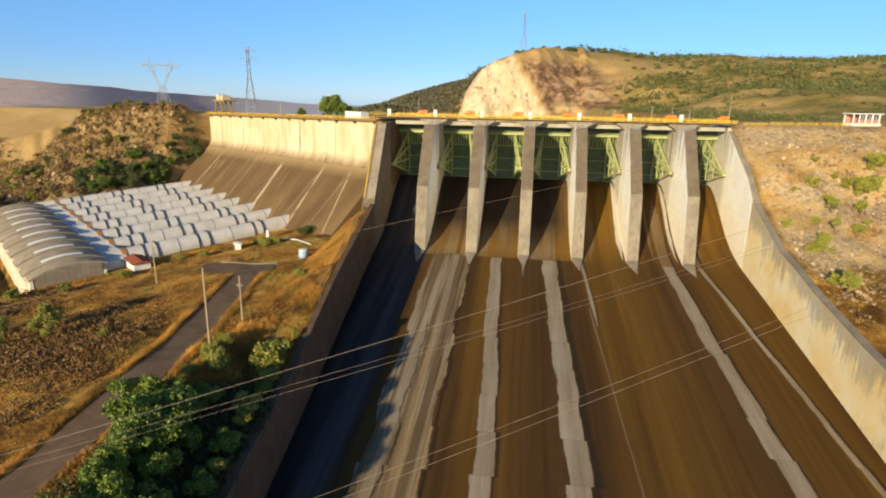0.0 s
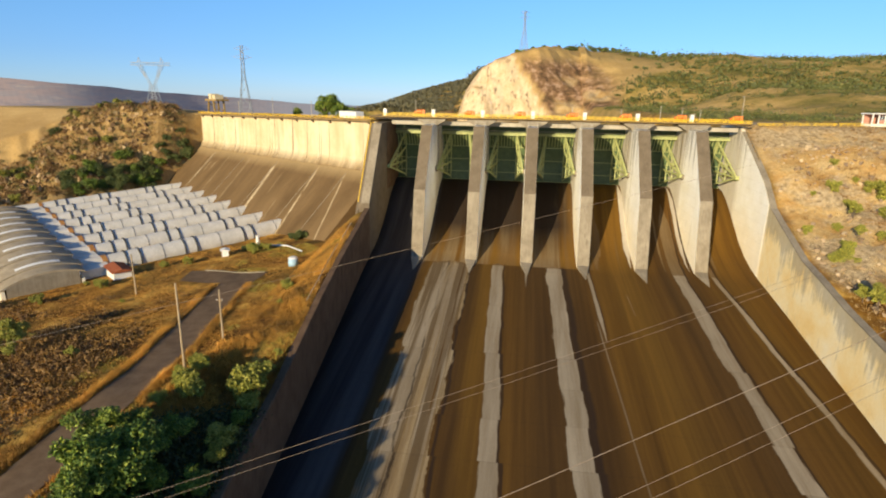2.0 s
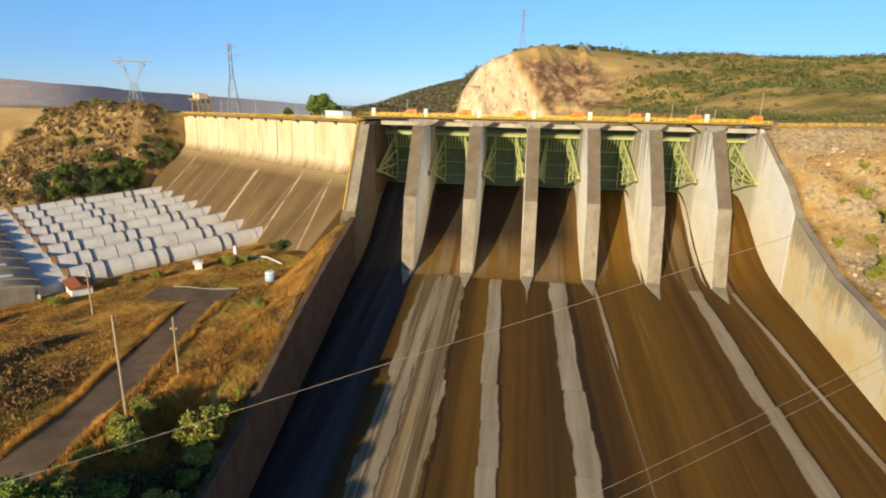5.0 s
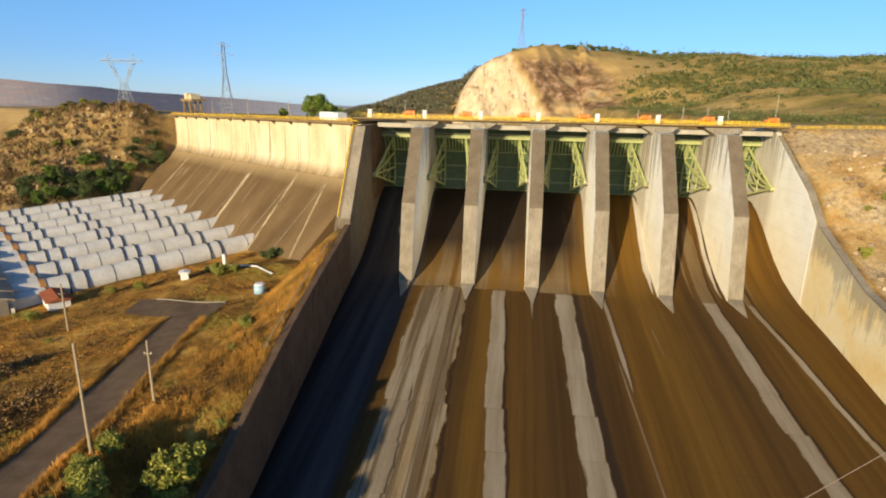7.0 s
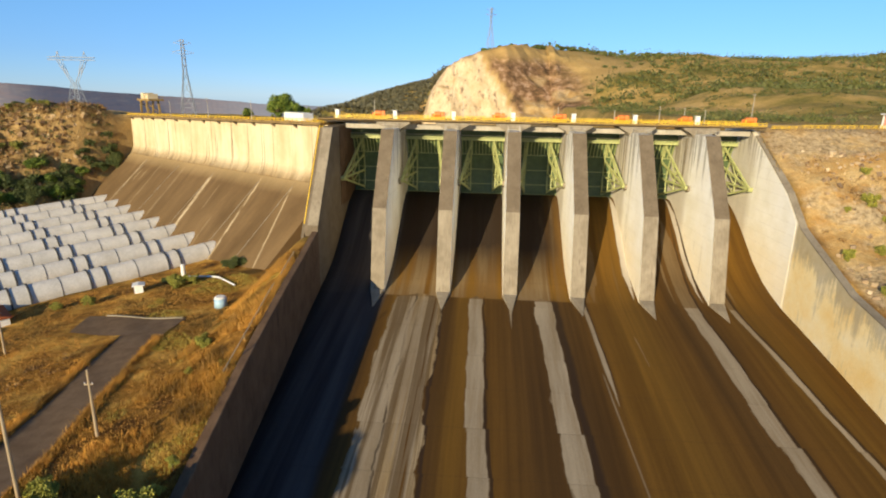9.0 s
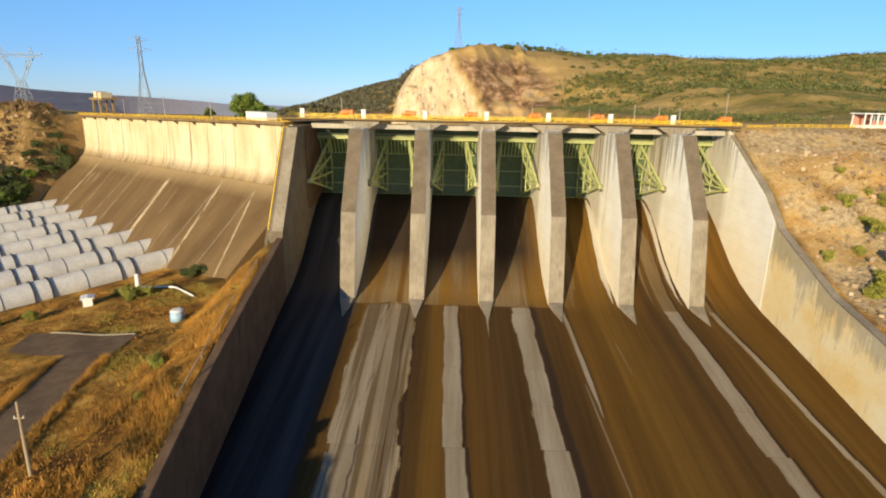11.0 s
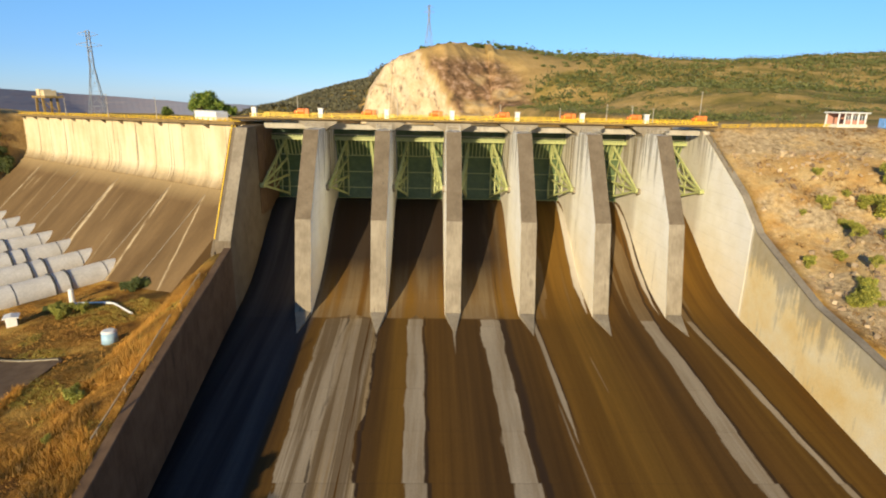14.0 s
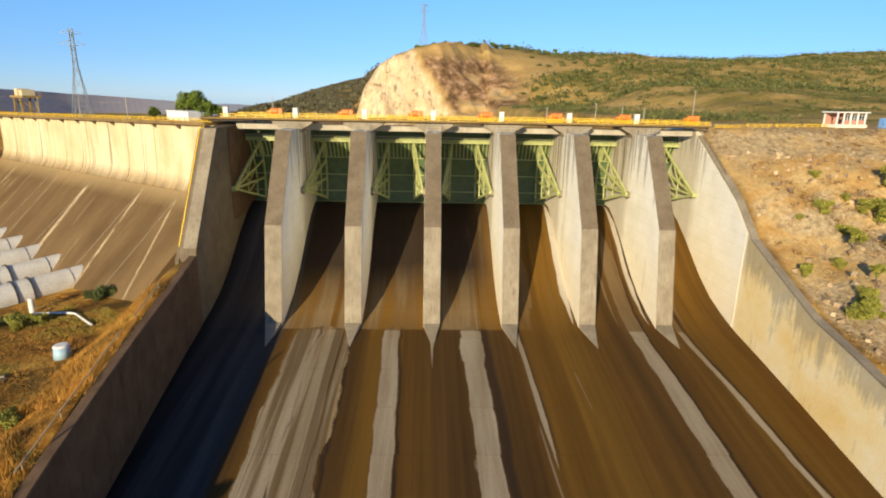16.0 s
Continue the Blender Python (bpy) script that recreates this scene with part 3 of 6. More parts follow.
LEFT_TOP = [(8, 0.4), (-18, -0.3), (-32.6, -20.6), (-33.0, -21.6), (-44, -23.6), (-57, -25.4), (-70, -27.6), (-80, -29.5), (-90, -31.8), (-104, -35.2), (-120, -37.4), (-140, -40.5), (-200, -49), (-260, -58)]
UX, UY = -0.780, 0.625              # along the left dam, away from the spillway
NX, NY = -0.625, -0.780             # downstream of it
DAM0 = (-2.0, -9.5)


def floor_z(y):
    p = np.array(FLOOR[::-1])
    return float(np.interp(y, p[:, 0], p[:, 1]))


def wall_z(y):
    p = np.array(WALL_TOP[::-1])
    return float(np.interp(y, p[:, 0], p[:, 1]))


def xl(y):
    """Inner face of the left training wall, drawing in below the ogee."""
    return XL + 0.08 * np.maximum(0, -34 - np.asarray(y, float))


def xr(y):
    return XR - 0.022 * np.maximum(0, -34 - np.asarray(y, float))


def dam_pt(u, n, z):
    return Vector((DAM0[0] + UX * u + NX * n, DAM0[1] + UY * u + NY * n, z))


DAM_M = Matrix(((UX, NX, 0, DAM0[0]), (UY, NY, 0, DAM0[1]), (0, 0, 1, 0), (0, 0, 0, 1)))


# ---------------------------------------------------------------- terrain
def wob(x, y, s, seed=0.0):
    return (np.sin(x / s + seed) * np.cos(y / (s * 0.83) - 1.7 * seed) + 0.5 * np.sin(x / (s * 0.41) - y / (s * 0.53) + 2.3 * seed)
            + 0.3 * np.cos(x / (s * 0.19) + y / (s * 0.23) + seed * 3.1))


def vnoise(x, y, s, seed):
    """Smooth lattice noise in 0..1."""
    x, y = np.asarray(x, float) / s + 37.1 * seed, np.asarray(y, float) / s - 11.7 * seed
    i, j = np.floor(x), np.floor(y)
    a, b = x - i, y - j
    a, b = a * a * (3 - 2 * a), b * b * (3 - 2 * b)

    def rnd(p, q):
        v = np.sin(p * 127.1 + q * 311.7 + seed * 74.7) * 43758.5453
        return v - np.floor(v)
    return (rnd(i, j) * (1 - a) + rnd(i + 1, j) * a) * (1 - b) + (rnd(i, j + 1) * (1 - a) + rnd(i + 1, j + 1) * a) * b


def crags(x, y, s, seed=0):
    """Ridged, blocky relief, about -1..1."""
    out, amp, tot = 0.0, 1.0, 0.0
    for k in range(4):
        out = out + amp * (1 - 2 * np.abs(2 * vnoise(x + 0.3 * y, y - 0.2 * x, s, seed + k) - 1))
        tot, amp, s = tot + amp, amp * 0.6, s * 0.48
    return out / tot


def height(x, y):
    """Ground height: yard and spur to the left, bank to the right, chute bed between, hills behind."""
    x, y = np.asarray(x, float), np.asarray(y, float)
    u, n = (x - DAM0[0]) * UX + (y - DAM0[1]) * UY, (x - DAM0[0]) * NX + (y - DAM0[1]) * NY
    lp, wp, fp = np.array(LEFT_TOP[::-1]), np.array(WALL_TOP[::-1]), np.array(FLOOR[::-1])
    side = x - (xl(y) - 1.3)
    yard = -32.6 + 0.10 * (np.clip(x, -75, -5) + 5) + 0.22 * wob(x, y, 9.0) - 0.05 * np.clip(-112 - y, 0, 400)
    by_wall = np.clip(np.interp(y, lp[:, 0], lp[:, 1]) - 0.35, -60, -22.5)
    blend = sstep((side + 13) / 13)
    yard = yard * (1 - blend) + (by_wall + 0.15 * wob(x, y, 5.0, 2.0)) * blend
    tall = 36.0 - 22.0 * sstep((u - 172) / 70)
    wide = 10 + 38 * sstep((n - 12) / 38)
    up = sstep((u - 139 + 10 * sstep((n - 12) / 38)) / wide)
    spur = -38 + tall * sstep((87 - n + 4 * wob(x, y, 17.0, 1.0)) / 56) * up
    crest = 104 - 0.24 * (x + 251)
    bank = np.maximum(-1.6 - 0.42 * np.clip(crest - y, 0, None), -39.0)
    brink = 183 + 0.22 * (n - 31) + 3 * wob(x, y, 9.0, 2.0)      # where the rocky spur gives way to the grassed bank
    spur = spur + (3.6 * crags(x, y, 15.0, 3) + 2.2 * crags(x, y, 5.5, 11)) * sstep((u - 130) / 6) * sstep((n - 1) / 8) * sstep((104 - n) / 12) * sstep((brink + 4 - u) / 8)
    left = np.maximum(yard, np.maximum(np.where(u > 128, np.where((n < 26) & (u < 139), -60, spur), -60), bank - 0.9 * np.clip(brink + 6 - u, 0, 80)))
    left = left - 8.0 * sstep((n - 92.0) / 2.5) * sstep((u - 17) / 8) * sstep((126 - u) / 8) * sstep((122 - n) / 14)      # tailrace cut in front of the powerhouse
    left = np.where((n < -4) & (u > -30), np.where(u > 139, np.maximum(left, -1.7), -3.0), left)
    right = np.interp(y, wp[:, 0], wp[:, 1]) - 0.4 + 0.05 * np.clip(x - 101, 0, 200) * sstep((-8 - y) / 20)
    right = right + 1.1 * sstep((y + 12) / 8) * sstep((x - 102) / 5)
    rough = sstep((-12 - y) / 15) * sstep((x - 102.5) / 5)
    right = right + rough * (0.8 * wob(x, y, 11.0, 5.0) + 0.7 * wob(x, y, 4.1, 6.0) + 0.3 * wob(x, y, 1.9, 1.0))
    chute = np.interp(y, fp[:, 0], fp[:, 1]) - 3.0
    z = np.where(side < 0.35, left, np.where(x > xr(y) + 0.75, right, chute))
    z = np.where((y > 8) & (side >= 0.2), np.where(x > XR, 1.2, -3.0), z)
    far = np.hypot(x - 40, y + 60)
    t, back = sstep((x - 100) / 130), sstep((x - 34) / 75)
    ridge = (60 + 3 * np.exp(-((x - 88) / 45) ** 2) - 3 * np.exp(-((x - 205) / 45) ** 2) + 11 * sstep((112 - x) / 12) + 0.012 * np.clip(y - 480, 0, 600)) * sstep((y - 395 + 165 * t) / (60 + 75 * back + 260 * t)) * sstep((x + 90) / 60)
    bearing = x / np.maximum(y + 150, 100)
    ridge = ridge + (29 * sstep((x - 150) / 400) + 43 * sstep((bearing - 0.47) / 0.4)) * sstep((y - 620) / 700)
    ridge = ridge + (3.5 * wob(x, y, 90.0, 3.0) + 1.5 * wob(x, y, 31.0, 1.0)) * sstep((y - 420) / 250) * sstep((x - 20) / 100)
    # quarried end of the hill: a ragged left shoulder and a steep front
    shoulder = np.interp(x + 0.12 * (y - 450) + 1.5 * wob(x, y, 11.0, 7.0), [-60, -46, -38, -15.5, -5.5, 9, 24.5, 62], [-19, -13, -1, 33, 48, 58, 64, 74])
    front = 1.55 * (y - 414 + 3.0 * wob(x, y, 17.0, 2.0)) + 3.5 * crags(x, y, 16.0, 5)
    cut = -3.0 * np.log(np.exp(-np.clip(shoulder, -60, 200) / 3.0) + np.exp(-np.clip(front, -60, 200) / 3.0)) + 1.6 * crags(x, y, 9.0, 8)
    cut = cut + 160 * sstep((x - 58) / 40)
    ridge = np.where((x < 130) & (y > 300), np.minimum(ridge, np.maximum(cut, -1)), ridge)
    # rocky hollow beside the quarried face
    ridge = ridge + 5.0 * (crags(x, y, 24.0, 9) - 0.3) * sstep((x - 50) / 12) * sstep((150 - x) / 30) * sstep((y - 390) / 25) * sstep((530 - y) / 50)
    z = z - 8 * sstep((-11 - n) / 6) * sstep((y - 8) / 3) * sstep((108 - x) / 8)
    lake = np.maximum(sstep((150 - u) / 16) * sstep((150 - y) / 40), sstep((x + 62) / 16)) * sstep((-11 - n) / 4) * sstep((y - 8) / 3) * sstep((108 - x - 0.35 * np.clip(y - 120, 0, 300)) / (8 + 0.15 * np.clip(y - 120, 0, 300)))
    z = z - 60 * sstep((far - 340) / 260) * sstep((-x - 60) / 140) * (1 - sstep((y - 700) / 150) * sstep((x + 420) / 200))      # valley beyond the field
    hillb = 68 * sstep((y - 850) / 500) * np.exp(-((x + 40) / 330) ** 2) * sstep((x + 480) / 420)
    z = z - 34 * lake * (1 - sstep(np.maximum(ridge, 1.6 * hillb) / 30))
    hillc = 3 * wob(x, y, 300.0, 2.0) * sstep((far - 1500) / 900) * sstep((-x - 300) / 500)
    rise = 40 * sstep((x - 350) / 500) * sstep((y + 300) / 300) + 5 * wob(x, y, 70.0, 8.0) * sstep((x - 220) / 150)
    low = 17 * sstep((y - 36) / 260) * sstep((x - 150) / 80) + 2.5 * wob(x, y, 45.0, 4.0) * sstep((y - 60) / 100) * sstep((x - 120) / 60)
    return z + np.where(y > 40, np.maximum(np.maximum(ridge, hillb), np.maximum(hillc, low)), np.where(far > 900, np.maximum(hillc, 0), 0) + rise)


def axis(lo, hi, step, far, grow=1.09):
    core = list(np.arange(lo, hi + 0.01, step))
    out, s = [], step
    p = hi
    while p < far:
        s *= grow
        p += s
        out.append(p)
    pre, s, p = [], step, lo
    while p > -far:
        s *= grow
        p -= s
        pre.append(p)
    return np.array(pre[::-1] + core + out)


def build_ground():
    xs = axis(-210, 180, 2.0, 4300, 1.055)
    xs = np.array(sorted(set(np.round(xs, 3)) | set(np.arange(-195, -96, 1.0)) | set(np.arange(-4, 16, 0.5)) | set(np.arange(94, 106, 0.5))))
    ys = axis(-190, 130, 2.0, 4300, 1.04)
    ys = np.array(sorted(set(np.round(ys, 3)) | set(np.arange(-15, 112, 1.0)) | set(np.arange(372, 500, 2.5))))
    X, Y = np.meshgrid(xs, ys)
    Z = height(X, Y)
    nx, ny = len(xs), len(ys)
    co = np.stack([X, Y, Z], -1).reshape(-1, 3)
    i = np.arange((ny - 1) * (nx - 1))
    r, c = i // (nx - 1), i % (nx - 1)
    q = np.stack([r * nx + c, r * nx + c + 1, (r + 1) * nx + c + 1, (r + 1) * nx + c], 1)
    me = bpy.data.meshes.new("ground")
    me.from_pydata(co.tolist(), [], q.tolist())
    me.polygons.foreach_set("use_smooth", [True] * len(q))
    # cover of the ground: bare rock, green scrub, pale mown field
    u, n = (X - DAM0[0]) * UX + (Y - DAM0[1]) * UY, (X - DAM0[0]) * NX + (Y - DAM0[1]) * NY
    spur = sstep((u - 129) / 4) * sstep((n + 1) / 5) * sstep((112 - n) / 8) * sstep((183 + 0.22 * (n - 31) + 34 * sstep((n - 71) / 10) + 4 * wob(X, Y, 9.0, 2.0) - u) / 6)
    dzy, dzx = np.gradient(Z, ys, xs)
    steep = np.hypot(dzx, dzy)
    brow = 28 + 0.66 * (50 - Z) + 3 * wob(X, Z * 2.0, 9.0, 4.0)      # right-hand edge of the bare face
    quarry = sstep((steep - 0.4) / 0.3) * sstep((brow - X) / 5) * sstep((70 - X) / 6) * sstep((X + 130) / 20) * sstep((Y - 330) / 20) * sstep((640 - Y) / 40)
    bank = sstep((X - 101) / 3) * sstep((-14 - Y) / 8)
    hollow = sstep((X - brow) / 5) * sstep((150 + 14 * wob(X, Y, 40.0, 1.0) - X) / 40) * sstep((Y - 375) / 20) * sstep((56 - Z) / 16) * sstep((600 - Y) / 50) * (1 - quarry)
    scree = hollow * sstep((vnoise(X, Z * 2.5, 26.0, 6) - 0.5) / 0.12) * sstep((X - 66) / 10) * sstep((34 - Z) / 10)
    hollow = hollow * (1 - 0.9 * scree)
    rock = np.clip(0.75 * spur, 0, 1)
    hills = sstep((Y - 300) / 120) * (1 - quarry) * np.maximum(sstep((X + 130) / 60), sstep((np.hypot(X, Y) - 500) / 200))
    green = np.clip(np.maximum(hills, sstep((X - 104) / 8) * sstep((Y - 16) / 20)), 0, 1)
    green = np.maximum(green, sstep((Y - 130) / 80) * sstep((X - 30) / 40) * (1 - quarry))
    field = np.clip(1 - 1.5 * spur, 0, 1) ** 2 * sstep((u - 150) / 12) * sstep((700 - np.hypot(X, Y)) / 300)
    field = np.maximum(field, 0.8 * sstep((Y - 8) / 10) * sstep((360 - Y) / 60) * sstep((120 - X) / 40))
    field = np.maximum(field, 0.95 * sstep((Y - 120) / 60) * sstep((-90 - X) / 60) * np.clip(1 - spur, 0, 1) * sstep((700 - np.hypot(X, Y)) / 300))
    rubble = np.stack([np.maximum(bank * sstep((Y + 64 + 3 * wob(X, Y, 7.0, 2.0)) / 5), 0.9 * sstep((X - 100) / 3) * sstep((34 - Y) / 20) * sstep((Y + 30) / 10) + 0.8 * scree), quarry, hollow * 0.85, np.ones_like(rock)], -1)
    ca = me.color_attributes.new("cover", 'FLOAT_COLOR', 'POINT')
    ca.data.foreach_set("color", np.stack([rock, green, field, np.ones_like(rock)], -1).astype(np.float32).ravel())
    ca = me.color_attributes.new("rubble", 'FLOAT_COLOR', 'POINT')
    ca.data.foreach_set("color", rubble.astype(np.float32).ravel())
    me.materials.append(M_ground)
    return tagged(new("ground", me), "dry golden grass and rocky slopes round the dam", "ground", kind="structure")


build_ground()


def build_backdrop():
    """Blue, hazy range on the far horizon, some kilometres beyond everything else."""
    bm = bmesh.new()
    prev = None
    for k in range(221):
        deg = 60 + 100 * k / 220
        a, r = math.radians(deg), 2500.0 + 260 * math.sin(k * 0.11)
        x, y = 40 + r * math.cos(a), -170 + r * math.sin(a)
        h = -27 + 82 * max(0.0, (deg - 108) / 29) ** 1.5 + 2.2 * float(wob(k * 1.0, 0.0, 9.0, 2.0)) + 0.8 * float(wob(k * 1.0, 3.0, 2.4, 1.0))
        row = [bm.verts.new(v) for v in ((x - 260 * math.cos(a), y - 260 * math.sin(a), -150), (x - 150 * math.cos(a), y - 150 * math.sin(a), -68), (x, y, h), (x * 1.3, y * 1.3, h - 60))]
        if prev:
            for j in range(3):
                bm.faces.new((prev[j], prev[j + 1], row[j + 1], row[j]))
        prev = row
    m, n, l, b = mat("far_hazy_hills", 1.0)
    far = noise_node(n, l, 0.006, 8, (1, 1, 7), 0.65)
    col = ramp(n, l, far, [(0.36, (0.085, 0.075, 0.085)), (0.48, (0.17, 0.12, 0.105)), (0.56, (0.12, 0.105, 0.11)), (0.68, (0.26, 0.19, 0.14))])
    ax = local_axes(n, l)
    # haze painted in: blue-grey tint towards the right, then a faint glow
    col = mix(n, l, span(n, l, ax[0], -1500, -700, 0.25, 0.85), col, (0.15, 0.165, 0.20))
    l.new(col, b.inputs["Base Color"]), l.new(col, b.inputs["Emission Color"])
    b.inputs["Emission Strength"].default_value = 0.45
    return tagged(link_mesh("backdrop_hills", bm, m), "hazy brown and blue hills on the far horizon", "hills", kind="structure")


build_backdrop()

# ---------------------------------------------------------------- spillway
def dense(pts, step):
    out = []
    for (y0, _), (y1, _) in zip(pts, pts[1:]):
        k = max(1, int((y0 - y1) / step))
        out += [y0 + (y1 - y0) * j / k for j in range(k)]
    return out + [pts[-1][0]]


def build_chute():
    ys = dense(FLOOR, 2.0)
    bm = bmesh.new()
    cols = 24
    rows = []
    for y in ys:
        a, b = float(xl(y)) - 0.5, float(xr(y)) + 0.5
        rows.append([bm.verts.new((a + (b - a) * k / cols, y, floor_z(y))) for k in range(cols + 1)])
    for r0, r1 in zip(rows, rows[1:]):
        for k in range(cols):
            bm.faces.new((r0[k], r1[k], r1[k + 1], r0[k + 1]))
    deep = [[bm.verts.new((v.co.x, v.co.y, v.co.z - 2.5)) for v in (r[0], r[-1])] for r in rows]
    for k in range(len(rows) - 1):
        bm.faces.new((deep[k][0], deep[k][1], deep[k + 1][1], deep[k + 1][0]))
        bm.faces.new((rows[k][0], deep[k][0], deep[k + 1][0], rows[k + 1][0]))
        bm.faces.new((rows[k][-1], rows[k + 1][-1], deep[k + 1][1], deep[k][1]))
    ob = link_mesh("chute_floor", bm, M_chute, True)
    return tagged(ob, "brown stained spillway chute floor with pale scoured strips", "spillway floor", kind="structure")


def build_training_wall(name, top, foot, thick, y_from, material, label):
    """A wall that follows the chute's edge; thick is signed, away from the chute."""
    p = np.array(top[::-1])
    ys = [y for y in sorted(set(dense(top, 4.0) + [y_from]), reverse=True) if y <= y_from]
    bm = bmesh.new()
    secs = []
    for y in ys:
        x, zt, zf = float(foot(y)), float(np.interp(y, p[:, 0], p[:, 1])), floor_z(y) - 3
        secs.append([bm.verts.new(v) for v in ((x, y, zf), (x, y, zt - 0.12), (x + 0.12 * thick / abs(thick), y, zt), (x + thick, y, zt), (x + thick, y, zf))])
    for a, b in zip(secs, secs[1:]):
        for k in range(5):
            bm.faces.new((a[k], a[(k + 1) % 5], b[(k + 1) % 5], b[k]))
    bm.faces.new(secs[0]), bm.faces.new(secs[-1][::-1])
    bmesh.ops.recalc_face_normals(bm, faces=bm.faces)
    return tagged(link_mesh(name, bm, material), label, "wall", kind="structure")


FRONT = [(-19.0, -0.3), (-30.0, -16.6), (-33.8, -34.9)]


def front_plate(bm, upper, x0, x1):
    a, b = (FRONT[0], FRONT[1]) if upper else (FRONT[1], FRONT[2])
    prism(bm, [(a[0] - 0.06, a[1]), (b[0] - 0.06, b[1]), (b[0] + 0.4, b[1]), (a[0] + 0.4, a[1])], x0, x1)


def bevelled(bm, w=0.12):
    bmesh.ops.bevel(bm, geom=[e for e in bm.edges], offset=w, segments=1, affect='EDGES')


def build_pier():
    p = empty("spillway_pier", 0, 0, 0)
    bm = bmesh.new()
    prism(bm, [(8, -0.3), FRONT[0], FRONT[1], FRONT[2], (-33.8, -38), (8, -38)], -PIER, PIER)
    bevelled(bm, 0.1)
    part("shaft", bm, M_pier, p)
    bm = bmesh.new()
    front_plate(bm, True, -PIER + 0.02, PIER - 0.02)
    part("upper_front", bm, M_dark, p, "dark weathered sloping front")
    bm = bmesh.new()
    front_plate(bm, False, -PIER + 0.02, PIER - 0.02)
    part("lower_front", bm, M_mid, p, "washed pale lower front")
    # tail that thins to a point on the chute floor
    bm = bmesh.new()
    tip = bm.verts.new((0.25, -40.5, floor_z(-40.5) + 0.03))
    ring = [bm.verts.new(v) for v in ((-PIER + 0.1, -33.84, floor_z(-33.9) - 0.6), (-PIER + 0.1, -33.84, floor_z(-33.9) + 0.75), (PIER - 0.1, -33.84, floor_z(-33.9) + 0.75), (PIER - 0.1, -33.84, floor_z(-33.9) - 0.6))]
    for j in range(4):
        bm.faces.new((ring[j], ring[(j + 1) % 4], tip))
    bm.faces.new(ring[::-1])
    bmesh.ops.recalc_face_normals(bm, faces=bm.faces)
    part("tail_wedge", bm, M_mid, p, "pale wedge tapering onto the chute floor")
    # flared cap that carries the deck
    bm = bmesh.new()
    prism(bm, [(-4.1, 1.1), (4.1, 1.1), (4.1, 0.75), (PIER + 0.3, -0.5), (PIER + 0.3, -1.0), (-PIER - 0.3, -1.0), (-PIER - 0.3, -0.5), (-4.1, 0.75)], -11.9, -4.5, "y")
    part("cap", bm, M_mid, p, "flared brownish concrete cap")
    # gate slot and bracket on each flank
    for s in (-1, 1):
        bm = bmesh.new()
        box(bm, s * (PIER + 0.01) - 0.06, s * (PIER + 0.01) + 0.06, -7.8, -6.9, -12, -1.5)
        part("guide_rail", bm, M_mid, p)
        bm = bmesh.new()
        prism(bm, [(-13.8, -12.3), (-11.8, -12.3), (-11.8, -13.5), (-12.4, -13.9), (-13.8, -13.3)], s * PIER, s * (PIER + 0.5))
        part("trunnion_bracket", bm, M_mid, p)
    return tagged(p, "tall concrete pier between gates, pale flanks streaked", "pier", "spillway piers")


